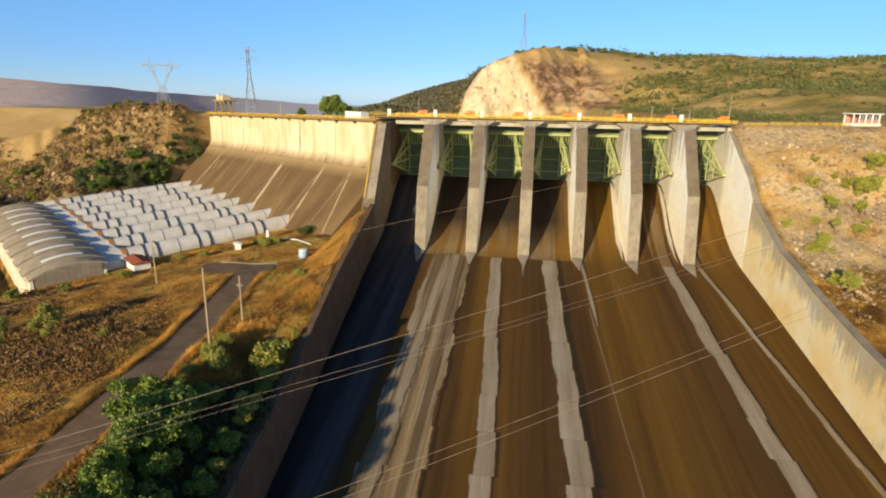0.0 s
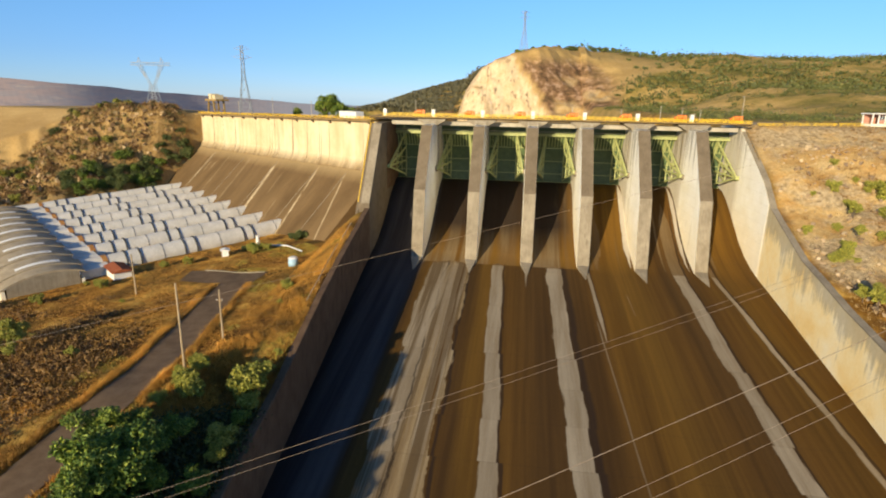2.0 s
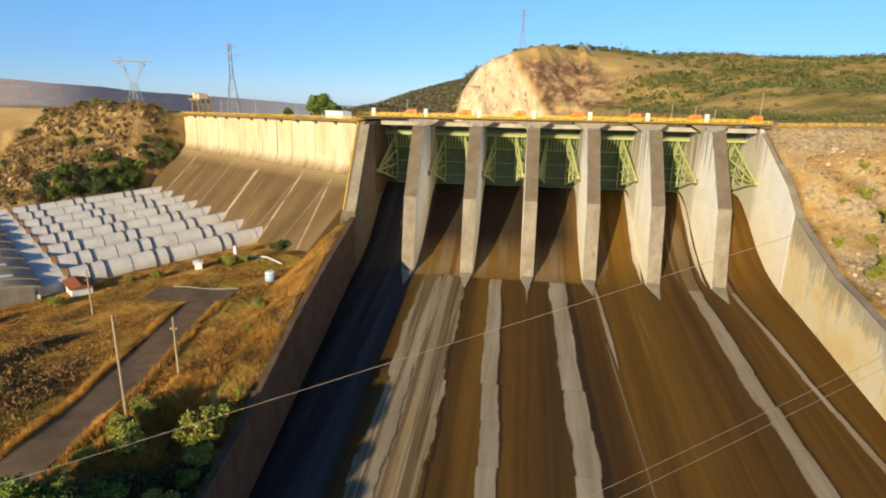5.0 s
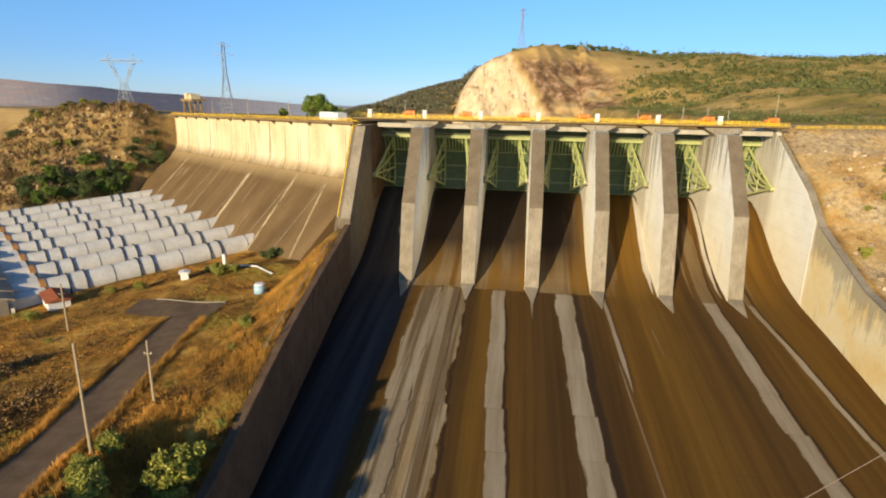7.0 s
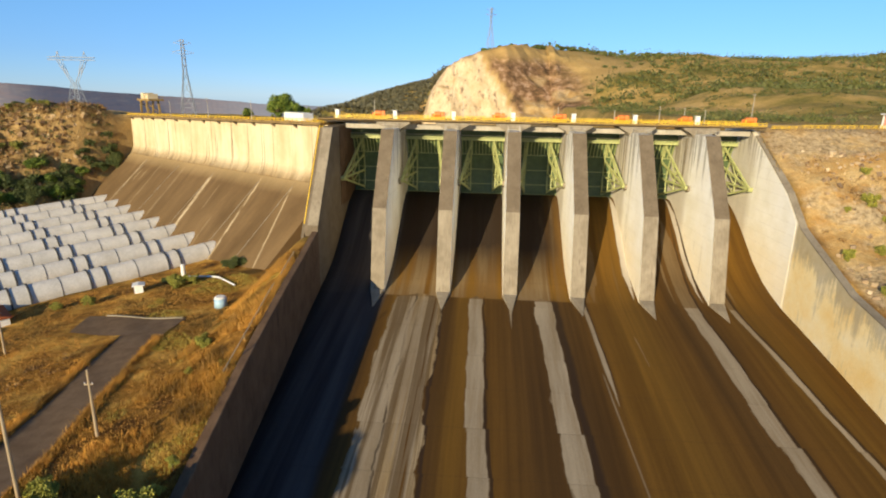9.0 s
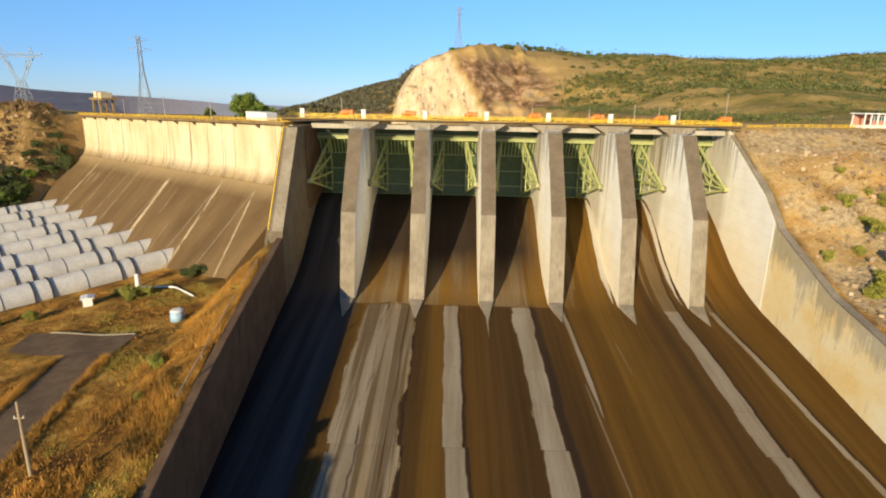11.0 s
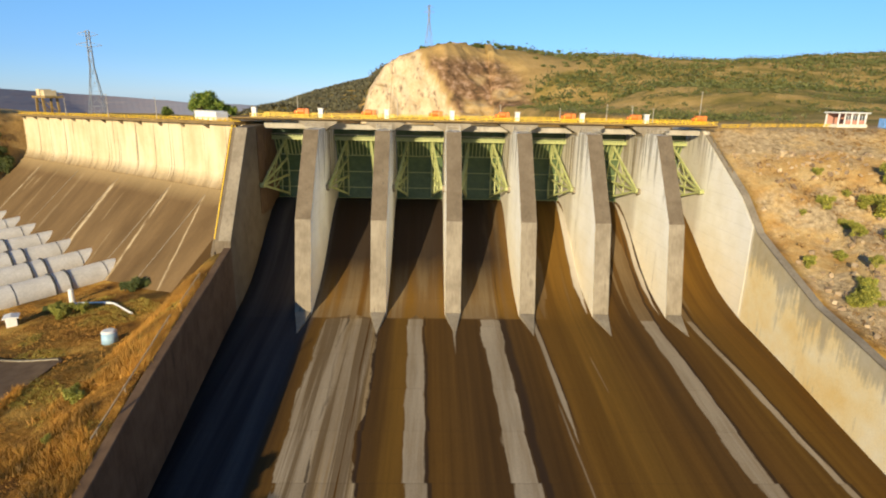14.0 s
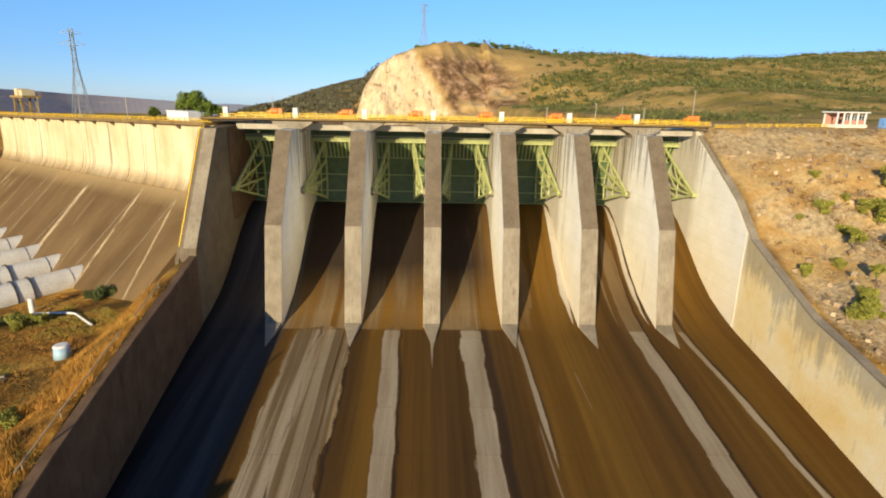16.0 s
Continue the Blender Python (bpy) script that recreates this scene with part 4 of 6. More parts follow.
def build_gate():
    """Radial gate: curved skin plate, ribs, beams and two fans of strut arms to the trunnions."""
    g = empty("radial_gate", 0, 0, 0)
    half, ty, tz, rad = PITCH / 2 - PIER - 0.12, -12.8, -12.8, 15.6
    a0, a1 = math.radians(-19.5), math.radians(39)

    def skin(f, r=rad):
        a = a0 + (a1 - a0) * f
        return (ty + r * math.cos(a), tz + r * math.sin(a))

    def strip(f0, f1, r0, r1, k=8):
        return [skin(f0 + (f1 - f0) * j / k, r0) for j in range(k + 1)] + [skin(f1 + (f0 - f1) * j / k, r1) for j in range(k + 1)]

    edges = (0.0, 0.17, 0.42, 0.69, 1.0)
    for f0, f1 in zip(edges, edges[1:]):
        bm = bmesh.new()
        prism(bm, strip(f0 + 0.002, f1 - 0.002, rad, rad - 0.12), -half, half)
        part("skin_panel", bm, M_green, g)
    for f in edges:
        y, z = skin(f, rad - 0.45)
        bm = bmesh.new()
        w = 0.08 if f < 1 else 0.24
        box(bm, -half, half, y + 0.05 if f < 1 else y - 0.4, y + 0.33, z - w, z + w)
        part("horizontal_beam", bm, M_arm, g)
    for k in range(13):
        x = -half + 0.3 + (2 * half - 0.6) * k / 12
        bm = bmesh.new()
        prism(bm, strip(0.70, 0.985, rad - 0.13, rad - 0.5), x - 0.085, x + 0.085)
        part("rib", bm, M_arm, g)
    for s in (-1, 1):
        foot = Vector((s * (half - 0.45), ty, tz))
        tips = [Vector((s * (half - 2.6), *skin(f, rad - 0.6))) for f in (0.06, 0.36, 0.64, 0.94)]
        for tip in tips:
            bm = bmesh.new()
            beam(bm, foot, tip, 0.42)
            part("strut_arm", bm, M_arm, g, "pale green strut arm")
        for t, pairs in ((0.42, (0, 1, 2)), (0.72, (0, 1, 2))):
            for k in pairs:
                bm = bmesh.new()
                beam(bm, foot.lerp(tips[k], t), foot.lerp(tips[k + 1], t), 0.24)
                part("brace", bm, M_arm, g)
        for k in range(3):
            bm = bmesh.new()
            beam(bm, foot.lerp(tips[k], 0.42), foot.lerp(tips[k + 1], 0.72), 0.2)
            part("brace", bm, M_arm, g)
        bm = bmesh.new()
        prism(bm, strip(0.03, 0.97, rad - 0.45, rad - 0.85), s * (half - 2.6) - 0.17, s * (half - 2.6) + 0.17)
        part("end_girder", bm, M_arm, g)
        bm = bmesh.new()
        tube(bm, foot + Vector((-s * 0.45, 0, 0)), foot + Vector((s * 0.5, 0, 0)), 0.55, seg=14)
        part("trunnion", bm, M_arm, g)
    return tagged(g, "olive green steel radial gate, closed, with strut arms", "sluice gate", "spillway gates")


def build_catwalk():
    """Railed steel walkway that spans a bay above the gate."""
    w = empty("gate_catwalk", 0, 0, 0)
    half = PITCH / 2 - PIER - 0.05
    bm = bmesh.new()
    box(bm, -half, half, -2.0, -0.8, -3.62, -3.36)
    part("walkway_plate", bm, M_arm, w)
    bm = bmesh.new()
    box(bm, -half, half, -0.86, -0.8, -3.36, -1.0)
    part("back_panel", bm, M_green, w, "olive steel back panel")
    for z in (-2.3, -2.85):
        bm = bmesh.new()
        box(bm, -half, half, -2.02, -1.92, z - 0.07, z + 0.07)
        part("handrail", bm, M_deck if z > -2.5 else M_arm, w)
    for k in range(15):
        x = -half + 0.2 + (2 * half - 0.4) * k / 14
        bm = bmesh.new()
        box(bm, x - 0.06, x + 0.06, -2.01, -1.9, -3.36, -2.37)
        part("baluster", bm, M_arm, w)
    return tagged(w, "green railed steel walkway above a spillway gate", "walkway", "gate walkways")


def build_bay_beam():
    bm = bmesh.new()
    prism(bm, [(-8.3, 0.5), (-8.1, -0.75), (-7.2, -0.75), (-7.0, 0.5)], -(PITCH / 2 - PIER - 0.4), PITCH / 2 - PIER - 0.4)
    ob = link_mesh("deck_beam", bm, M_deck)
    return tagged(ob, "pale concrete beam under the deck between two piers", "beam", "deck beams")


def build_rail_span(length, material=None):
    """One span of road railing: posts, two rails and a solid kick plate."""
    r = empty("guard_rail", 0, 0, 0)
    k = max(2, int(length / 2.0))
    for j in range(k):
        bm = bmesh.new()
        x = length * (j + 0.5) / k
        box(bm, x - 0.08, x + 0.08, -0.08, 0.08, 0, 0.74)
        part("post", bm, M_yellow, r)
    for z, h in ((0.08, 0.1), (0.36, 0.1), (0.68, 0.14)):
        bm = bmesh.new()
        box(bm, 0, length, -0.13, -0.05, z - h / 2, z + h / 2)
        part("rail", bm, M_yellow, r)
    return tagged(r, "yellow painted steel guard rail along the road", "railing", "road railings")


def build_hoist():
    h = empty("gate_hoist", 0, 0, 0)
    bm = bmesh.new()
    box(bm, -1.7, 1.7, -0.8, 0.8, -0.4, 0.35)
    part("bed_frame", bm, M_yellow, h)
    bm = bmesh.new()
    tube(bm, (-0.9, 0, 0.95), (0.5, 0, 0.95), 0.6, seg=16)
    part("drum", bm, M_orange, h)
    bm = bmesh.new()
    box(bm, 0.6, 1.5, -0.55, 0.55, 0.35, 1.5)
    bevelled(bm, 0.08)
    part("gearbox", bm, M_orange, h)
    bm = bmesh.new()
    tube(bm, (-1.65, 0, 0.75), (-1.0, 0, 0.75), 0.33, seg=12)
    part("motor", bm, M_orange, h)
    for y in (-0.5, 0.5):
        bm = bmesh.new()
        box(bm, -1.05, -0.9, y - 0.2, y + 0.2, 0.35, 1.1)
        part("bearing", bm, M_yellow, h)
    return tagged(h, "orange gate hoist with a drum on a yellow bed", "hoist", "gate hoists")


def build_cabinet():
    c = empty("control_cabinet", 0, 0, 0)
    bm = bmesh.new()
    box(bm, -0.5, 0.5, -0.45, 0.45, 0, 1.9)
    bevelled(bm, 0.05)
    part("body", bm, M_white, c)
    bm = bmesh.new()
    box(bm, -0.42, 0.42, -0.49, -0.455, 0.15, 1.75)
    part("door", bm, M_white, c)
    bm = bmesh.new()
    box(bm, -0.6, 0.6, -0.55, 0.55, 1.9, 2.0)
    part("rain_hood", bm, M_white, c)
    return tagged(c, "white steel control cabinet on the spillway deck", "cabinet", "control cabinets")


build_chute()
build_training_wall("wall_right", WALL_TOP, xr, 1.3, 8, M_wallr, "sunlit yellowed concrete training wall of the spillway")
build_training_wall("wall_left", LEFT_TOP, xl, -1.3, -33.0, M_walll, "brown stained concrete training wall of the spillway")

bm = bmesh.new()
cop = [y for y in dense(WALL_TOP, 1.5) if y <= -8.5]
for ya, yb in zip(cop, cop[1:]):
    za, zb = wall_z(ya), wall_z(yb)
    va = [bm.verts.new(v) for v in ((float(xr(ya)) + 0.0, ya, za - 0.25), (float(xr(ya)) - 0.07, ya, za + 0.06), (float(xr(ya)) + 1.36, ya, za + 0.06), (float(xr(ya)) + 1.36, ya, za - 0.25))]
    vb = [bm.verts.new(v) for v in ((float(xr(yb)) + 0.0, yb + 0.02, zb - 0.25), (float(xr(yb)) - 0.07, yb + 0.02, zb + 0.06), (float(xr(yb)) + 1.36, yb + 0.02, zb + 0.06), (float(xr(yb)) + 1.36, yb + 0.02, zb - 0.25))]
    for k in range(4):
        bm.faces.new((va[k], va[(k + 1) % 4], vb[(k + 1) % 4], vb[k]))
    bm.faces.new(va[::-1]), bm.faces.new(vb)
bmesh.ops.recalc_face_normals(bm, faces=bm.faces)
tagged(link_mesh("wall_coping", bm, M_mid), "weathered grey coping along the training wall", "coping", kind="structure")

pier = build_pier()
pier.matrix_world = pose(PITCH, 0, 0)
for k in range(2, 7):
    copy_thing(pier, pose(PITCH * k, 0, 0))


def build_abutment():
    """The end pier on the dam's side, with its yellow ladder rails."""
    a = empty("end_pier", 0, 0, 0)
    bm = bmesh.new()
    prism(bm, [(8, 0.3), (-18.4, -0.2), (-32.8, -20.4), (-33.2, -21.8), (-33.2, -40), (8, -40)], -1.5, XL)
    bevelled(bm, 0.08)
    part("shaft", bm, M_dark, a)
    bm = bmesh.new()
    prism(bm, [(-18.46, -0.2), (-32.86, -20.4), (-32.5, -20.4), (-18.1, -0.2)], -0.85, XL - 0.05)
    part("sloping_top", bm, M_mid, a, "grey sloping concrete top")
    # dark plate added over the flank upstream of the trunnion
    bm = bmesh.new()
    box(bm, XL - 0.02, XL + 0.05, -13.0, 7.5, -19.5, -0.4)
    part("gate_side_lining", bm, M_walll, a, "dark brown plate over the flank beside the gate")
    # slightly proud dark strips added for the gate slots
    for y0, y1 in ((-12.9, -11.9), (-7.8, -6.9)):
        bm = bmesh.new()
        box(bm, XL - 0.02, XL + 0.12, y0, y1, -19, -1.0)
        part("gate_slot", bm, M_walll, a, "dark brown strip along the gate slot")
    for dx in (-1.15, -1.8):
        bm = bmesh.new()
        beam(bm, (dx, -17.8, 0.1), (dx, -32.1, -20.2), 0.2)
        part("ladder_rail", bm, M_yellow, a, "yellow ladder rail")
    bm = bmesh.new()
    prism(bm, [(-12, -0.6), (-18.0, -0.6), (-32.6, -21.4), (-33.6, -22.6), (-33.6, -40), (-12, -40)], -2.2, -1.5)
    part("stair_wall", bm, M_dark, a)
    return tagged(a, "sloping concrete end pier with yellow ladder rails", "pier")


build_abutment()
bm = bmesh.new()
prism(bm, [(8, 0.3), (-8, 0.1), (-28, -11.5), (-33.2, -16.2), (-33.2, -38), (8, -38)], XR - 0.06, XR + 0.3)
tagged(link_mesh("end_pier_right", bm, M_endpier), "white sunlit concrete end pier flank", "pier", kind="structure")



def build_pier_rail():
    """Light railing round the bare top of a pier, downstream of the deck."""
    r = empty("pier_railing", 0, 0, 0)
    spots = [(sx * 1.35, y) for sx in (-1, 1) for y in (-12.6, -14.6, -16.6, -18.5)]
    for x, y in spots:
        bm = bmesh.new()
        beam(bm, (x, y, -0.32), (x, y, 0.78), 0.09)
        part("post", bm, M_deck, r)
    for z in (0.25, 0.74):
        for a, b in (((-1.35, -12.6), (-1.35, -18.5)), ((1.35, -12.6), (1.35, -18.5)), ((-1.35, -18.5), (1.35, -18.5))):
            bm = bmesh.new()
            beam(bm, (*a, z), (*b, z), 0.07)
            part("rail", bm, M_deck, r)
    return tagged(r, "thin pale steel railing round a pier top", "railing", "pier railings")


pier_rail = build_pier_rail()
pier_rail.matrix_world = pose(PITCH, 0, 0)
for k in range(2, 7):
    copy_thing(pier_rail, pose(PITCH * k, 0, 0))
coping_rail = empty("coping_rail", 0, 0, 0)
steps = [-8.6 - 1.9 * k for k in range(8)]
for y in steps:
    bm = bmesh.new()
    beam(bm, (XR + 0.65, y, wall_z(y)), (XR + 0.65, y, wall_z(y) + 0.95), 0.09)
    part("post", bm, M_crane, coping_rail)
for dz in (0.5, 0.92):
    for y0, y1 in zip(steps, steps[1:]):
        bm = bmesh.new()
        beam(bm, (XR + 0.65, y0, wall_z(y0) + dz), (XR + 0.65, y1, wall_z(y1) + dz), 0.08)
        part("rail", bm, M_crane, coping_rail)
tagged(coping_rail, "pale yellow handrail down the training wall", "railing")

gate = build_gate()
gate.matrix_world = pose(PITCH * 0.5, 0, 0)
walkway, bay_beam = build_catwalk(), build_bay_beam()
walkway.matrix_world = pose(PITCH * 0.5, 0, 0)
bay_beam.matrix_world = pose(PITCH * 0.5, 0, 0)
for k in range(1, 7):
    for thing in (gate, walkway, bay_beam):
        copy_thing(thing, pose(PITCH * (k + 0.5), 0, 0))

bm = bmesh.new()
prism(bm, [(-12.2, 1.38), (-12.2, 1.72), (-1.0, 1.72), (-1.0, 1.1), (-11.0, 1.1)], -4, 101.4)
tagged(link_mesh("bridge_deck", bm, M_edge), "grey concrete road deck across the spillway piers", "bridge deck", kind="structure")
rail = build_rail_span(PITCH - 0.2)
rail.matrix_world = pose(0.1, -12.0, 1.72)
for k in range(1, 7):
    copy_thing(rail, pose(PITCH * k + 0.1, -12.0, 1.72))
for k in range(7):
    copy_thing(rail, pose(PITCH * k + 0.1, -1.3, 1.72))
hoist, cabinet = build_hoist(), build_cabinet()
hoist.matrix_world, cabinet.matrix_world = pose(PITCH - 3.6, -10.4, 2.12), pose(0, -8.2, 1.72)
for k in range(2, 8):
    copy_thing(hoist, pose(PITCH * k - 3.6, -10.4, 2.12))
for k in range(1, 7):
    copy_thing(cabinet, pose(PITCH * k, -8.2, 1.72))

# ---------------------------------------------------------------- left dam, penstocks, powerhouse
DAM_L, DAM_ANG = 142.0, math.degrees(math.atan2(UY, UX))
FALL = 0.018                        # the crest dips gently away from the spillway


def dip(bm):
    for v in bm.verts:
        v.co.z -= FALL * v.co.x
    return bm


def build_dam():
    """Built along x = u, y = n (downstream)."""
    d = empty("intake_dam", DAM0[0], DAM0[1], 0, DAM_ANG)
    toe = [(2.2, -16.2), (25.0, -37.5)]
    bm = bmesh.new()
    prism(bm, [(-0.75, -0.2), (-0.75, -12.0), (0.0, -14.3), *toe, (25, -46), (-3.2, -46), (-3.2, -0.2)], -1, DAM_L)
    part("dam_body", dip(bm), M_face, d)
    k, blocks = 0, []
    while k < 16:
        u0, u1 = -1 + (DAM_L + 1) * k / 16, -1 + (DAM_L + 1) * (k + 1) / 16
        bm = bmesh.new()
        prism(bm, [(-0.7, -0.2), (-0.62, -8.0), (-0.45, -11.5), (0.15, -13.6), (1.2, -15.1), (0.6, -15.6), (-1.2, -13.0), (-1.2, -0.2)], u0 + 0.03, u1 - 0.03)
        part("upper_face_block", dip(bm), M_cream, d, "sunlit cream upper face with dark run-off streaks")
        k += 1
    bm = bmesh.new()
    prism(bm, [(0.9, -0.2), (0.9, 0.55), (-9.5, 0.55), (-9.5, -0.2)], 2.5, DAM_L + 4)
    part("road_deck", dip(bm), M_edge, d, "brown weathered deck edge")
    for u in np.arange(4.5, DAM_L, 11.2):
        bm = bmesh.new()
        prism(bm, [(0.7, -0.2), (-0.65, -0.2), (-0.65, -1.3)], u - 0.45, u + 0.45)
        part("corbel", dip(bm), M_dark, d)
    # contraction joints as shallow ribs down the face
    for u in (14.0, 31.5, 60.5, 89.0, 119.0):
        bm = bmesh.new()
        prism(bm, [(2.6, -16.1 - 0.4 * 0.93), (24.5, -37.0), (24.4, -37.3), (2.4, -16.6)], u - 0.12, u + 0.12)
        part("joint_rib", dip(bm), M_mid, d)
    return tagged(d, "concrete intake dam, cream upper face over a brown slope", "dam")


def build_penstock():
    """Steel pipe down from the dam's toe; x runs along the pipe (downstream)."""
    p = empty("penstock", 0, 0, 0)
    r, drop = 3.15, 0.062
    cuts = [10, 21.5, 29.2, 32.2, 46.5, 49.8, 61.5, 65.0, 70.0, 77.5]
    for a, b in zip(cuts, cuts[1:]):
        bm = bmesh.new()
        short = b - a < 4
        tube(bm, (a, 0, -drop * a), (b, 0, -drop * b), r + (0.08 if short else 0), seg=36, caps=False)
        part("pipe_section", bm, M_steel, p, smooth=True)
    for n in (21.5, 29.2, 32.2, 39.5, 46.5, 49.8, 55.5, 61.5, 65.0):
        w = 0.17 if n not in (39.5, 55.5, 21.5) else 0.06
        bm = bmesh.new()
        tube(bm, (n - w, 0, -drop * n), (n + w, 0, -drop * n), r + (0.34 if w > 0.1 else 0.07), seg=36)
        part("collar", bm, M_ring, p, "dark steel collar")
    for n in (30.7, 48.2, 63.3):
        bm = bmesh.new()
        box(bm, n - 1.1, n + 1.1, -2.4, 2.4, -drop * n - 7, -drop * n - r * 0.7)
        part("saddle", bm, M_mid, p, "concrete saddle")
    bm = bmesh.new()
    tube(bm, (69.2, 0, -drop * 69.2), (70.4, 0, -drop * 70.4), r + 0.16, seg=36)
    part("expansion_joint", bm, M_rust, p, "rusty expansion joint")
    bm = bmesh.new()
    for sx in (-1, 1):
        box(bm, 68.9, 70.7, sx * 2.9 - 0.5, sx * 2.9 + 0.5, -drop * 70 - 6.5, -drop * 70 - 0.6)
    part("joint_pedestal", bm, M_rust, p, "rust-stained pedestal")
    return tagged(p, "pale grey steel penstock pipe with dark collars", "penstock", "row of penstocks")


build_dam()
PEN_U = [29.0 + 13.95 * k for k in range(8)]
pen = build_penstock()
for k, u in enumerate(PEN_U):
    m = Matrix.Translation(dam_pt(u, 0, -34.0)) @ pose(0, 0, 0, 0, 0, DAM_ANG + 90)
    if k == 0:
        pen.matrix_world = m
    else:
        copy_thing(pen, m)


def build_apron():
    bm = bmesh.new()
    for k in range(9):
        u = PEN_U[0] - 7 + 13.95 * k
        if k < 8:
            prism(bm, [(70.0, -36.2), (78.5, -36.8), (78.5, -46), (70.0, -46)], u + 0.1, u + 13.85, "x", DAM_M)
    ob = link_mesh("turbine_apron", bm, M_steel)
    return tagged(ob, "pale concrete apron at the foot of the penstocks", "pavement", kind="structure")


def build_powerhouse():
    """Barrel-roofed hall along x = u, y = n."""
    p = empty("powerhouse", DAM0[0], DAM0[1], 0, DAM_ANG)
    n0, n1, ze, zc, u0, u1 = 76.2, 93.2, -37.4, -34.2, 18.5, 118.4

    def roof_z(t):
        return ze + (zc - ze) * math.sin(math.pi * (0.20 + 0.78 * t)) ** 0.8

    arc = [(n0 + (n1 - n0) * j / 14, roof_z(j / 14)) for j in range(15)]
    bays = 18
    for j in range(bays):
        a, b = u0 + (u1 - u0) * j / bays, u0 + (u1 - u0) * (j + 1) / bays
        lift, eave = (0.3, 0.7) if j % 2 else (0.0, 0.0)
        bm = bmesh.new()
        prism(bm, [(n0 - eave, arc[0][1] + lift - 0.3 * eave)] + [(x, z + lift) for x, z in arc] + [(n1 + eave, arc[-1][1] + lift - 0.6 * eave)] + [(x, z - 0.5) for x, z in arc[::-1]], a + 0.02, b - 0.02)
        part("roof_bay", bm, M_roof, p)
    for j in range(8):
        u = u0 + 7.5 + 11.1 * j
        bm = bmesh.new()
        s = [(n0 + (n1 - n0) * t, roof_z(t) + 0.42) for t in np.linspace(0.22, 0.76, 9)]
        prism(bm, s + [(a, b - 0.3) for a, b in s[::-1]], u, u + 1.7)
        part("skylight", bm, M_white, p, "pale translucent skylight strip")
    for name, a, b, c, e in (("wall_upstream", u0, u1, n0 + 0.3, n0 + 0.9), ("wall_downstream", u0, u1, n1 - 0.9, n1 - 0.1), ):
        bm = bmesh.new()
        box(bm, a, b, c, e, -62, ze + 0.1)
        part(name, bm, M_clean, p)
    for a in (u0 + 0.05, u1 - 0.65):
        bm = bmesh.new()
        prism(bm, [(x, z - 0.2) for x, z in arc[1:-1]] + [(n1 - 0.9, -62), (n0 + 0.9, -62)], a, a + 0.6)
        part("gable", bm, M_mid, p)
    for j in range(30):
        u = u0 + 2.0 + (u1 - u0 - 4) * j / 29
        bm = bmesh.new()
        box(bm, u - 0.5, u + 0.5, n1 - 0.1, n1 + 0.7, -62, ze + 0.2)
        part("pilaster", bm, M_clean, p)
    return tagged(p, "long powerhouse with a grey barrel roof and skylights", "powerhouse")


build_apron()
build_powerhouse()
rail_l = build_rail_span(11.7)
for k in range(12):
    u = 142 - 11.8 * (k + 1)
    m = Matrix.Translation(dam_pt(u, 0.6, 0.55 - FALL * u)) @ pose(0, 0, 0, 0, math.degrees(math.atan(FALL)), DAM_ANG)
    if k == 0:
        rail_l.matrix_world = m
    else:
        copy_thing(rail_l, m)

# ---------------------------------------------------------------- yard, road and small buildings
def gz(x, y):
    return float(height(x, y))


def build_road():
    """Asphalt lane that ends in a small square by the penstocks."""
    mid = [(-23.0, -59.0), (-21.4, -66), (-19.0, -77), (-16.4, -90), (-13.9, -102), (-12.3, -112), (-11.4, -124), (-11.0, -134), (-10.6, -150), (-10, -185)]
    pts = []
    for (x0, y0), (x1, y1) in zip(mid, mid[1:]):
        k = max(1, int(math.hypot(x1 - x0, y1 - y0) / 1.5))
        pts += [(x0 + (x1 - x0) * j / k, y0 + (y1 - y0) * j / k) for j in range(k)]
    bm = bmesh.new()
    prev = None
    for j, (x, y) in enumerate(pts):
        x1, y1 = pts[min(j + 1, len(pts) - 1)]
        x0, y0 = pts[max(j - 1, 0)]
        d = Vector((x1 - x0, y1 - y0, 0)).normalized()
        s = Vector((-d.y, d.x, 0)) * 3.3
        row = []
        for f in (-1, -0.5, 0, 0.5, 1):
            px, py = x + s.x * f, y + s.y * f
            row.append(bm.verts.new((px, py, gz(px, py) + 0.12)))
        if prev:
            for k in range(4):
                bm.faces.new((prev[k], prev[k + 1], row[k + 1], row[k]))
        prev = row
    for i in range(12):
        for j in range(6):
            q = []
            for a, b in ((i, j), (i + 1, j), (i + 1, j + 1), (i, j + 1)):
                f, e = a / 12, b / 6
                x, y = -39.2 + 22.0 * f + 2.0 * (1 - e) * (1 - f), (-60.0 - 4.2 * f) * (1 - e) + (-52.0 - 3.5 * f) * e
                q.append(bm.verts.new((x, y, gz(x, y) + 0.16)))
            bm.faces.new(q)
    bmesh.ops.recalc_face_normals(bm, faces=bm.faces)
    return tagged(link_mesh("road", bm, M_asphalt, True), "dark asphalt lane ending in a small yard", "road", kind="structure")


def build_kerb():
    bm = bmesh.new()
    for k in range(14):
        x0, x1 = -35 + 17 * k / 14, -35 + 17 * (k + 1) / 14
        y0, y1 = -52.6 - 0.192 * k, -52.6 - 0.192 * (k + 1)
        beam(bm, (x0, y0, gz(x0, y0) + 0.22), (x1 - 0.03, y1, gz(x1, y1) + 0.22), 0.3)
    return tagged(link_mesh("kerb", bm, M_mid), "pale concrete kerb along the asphalt yard", "kerb", kind="structure")


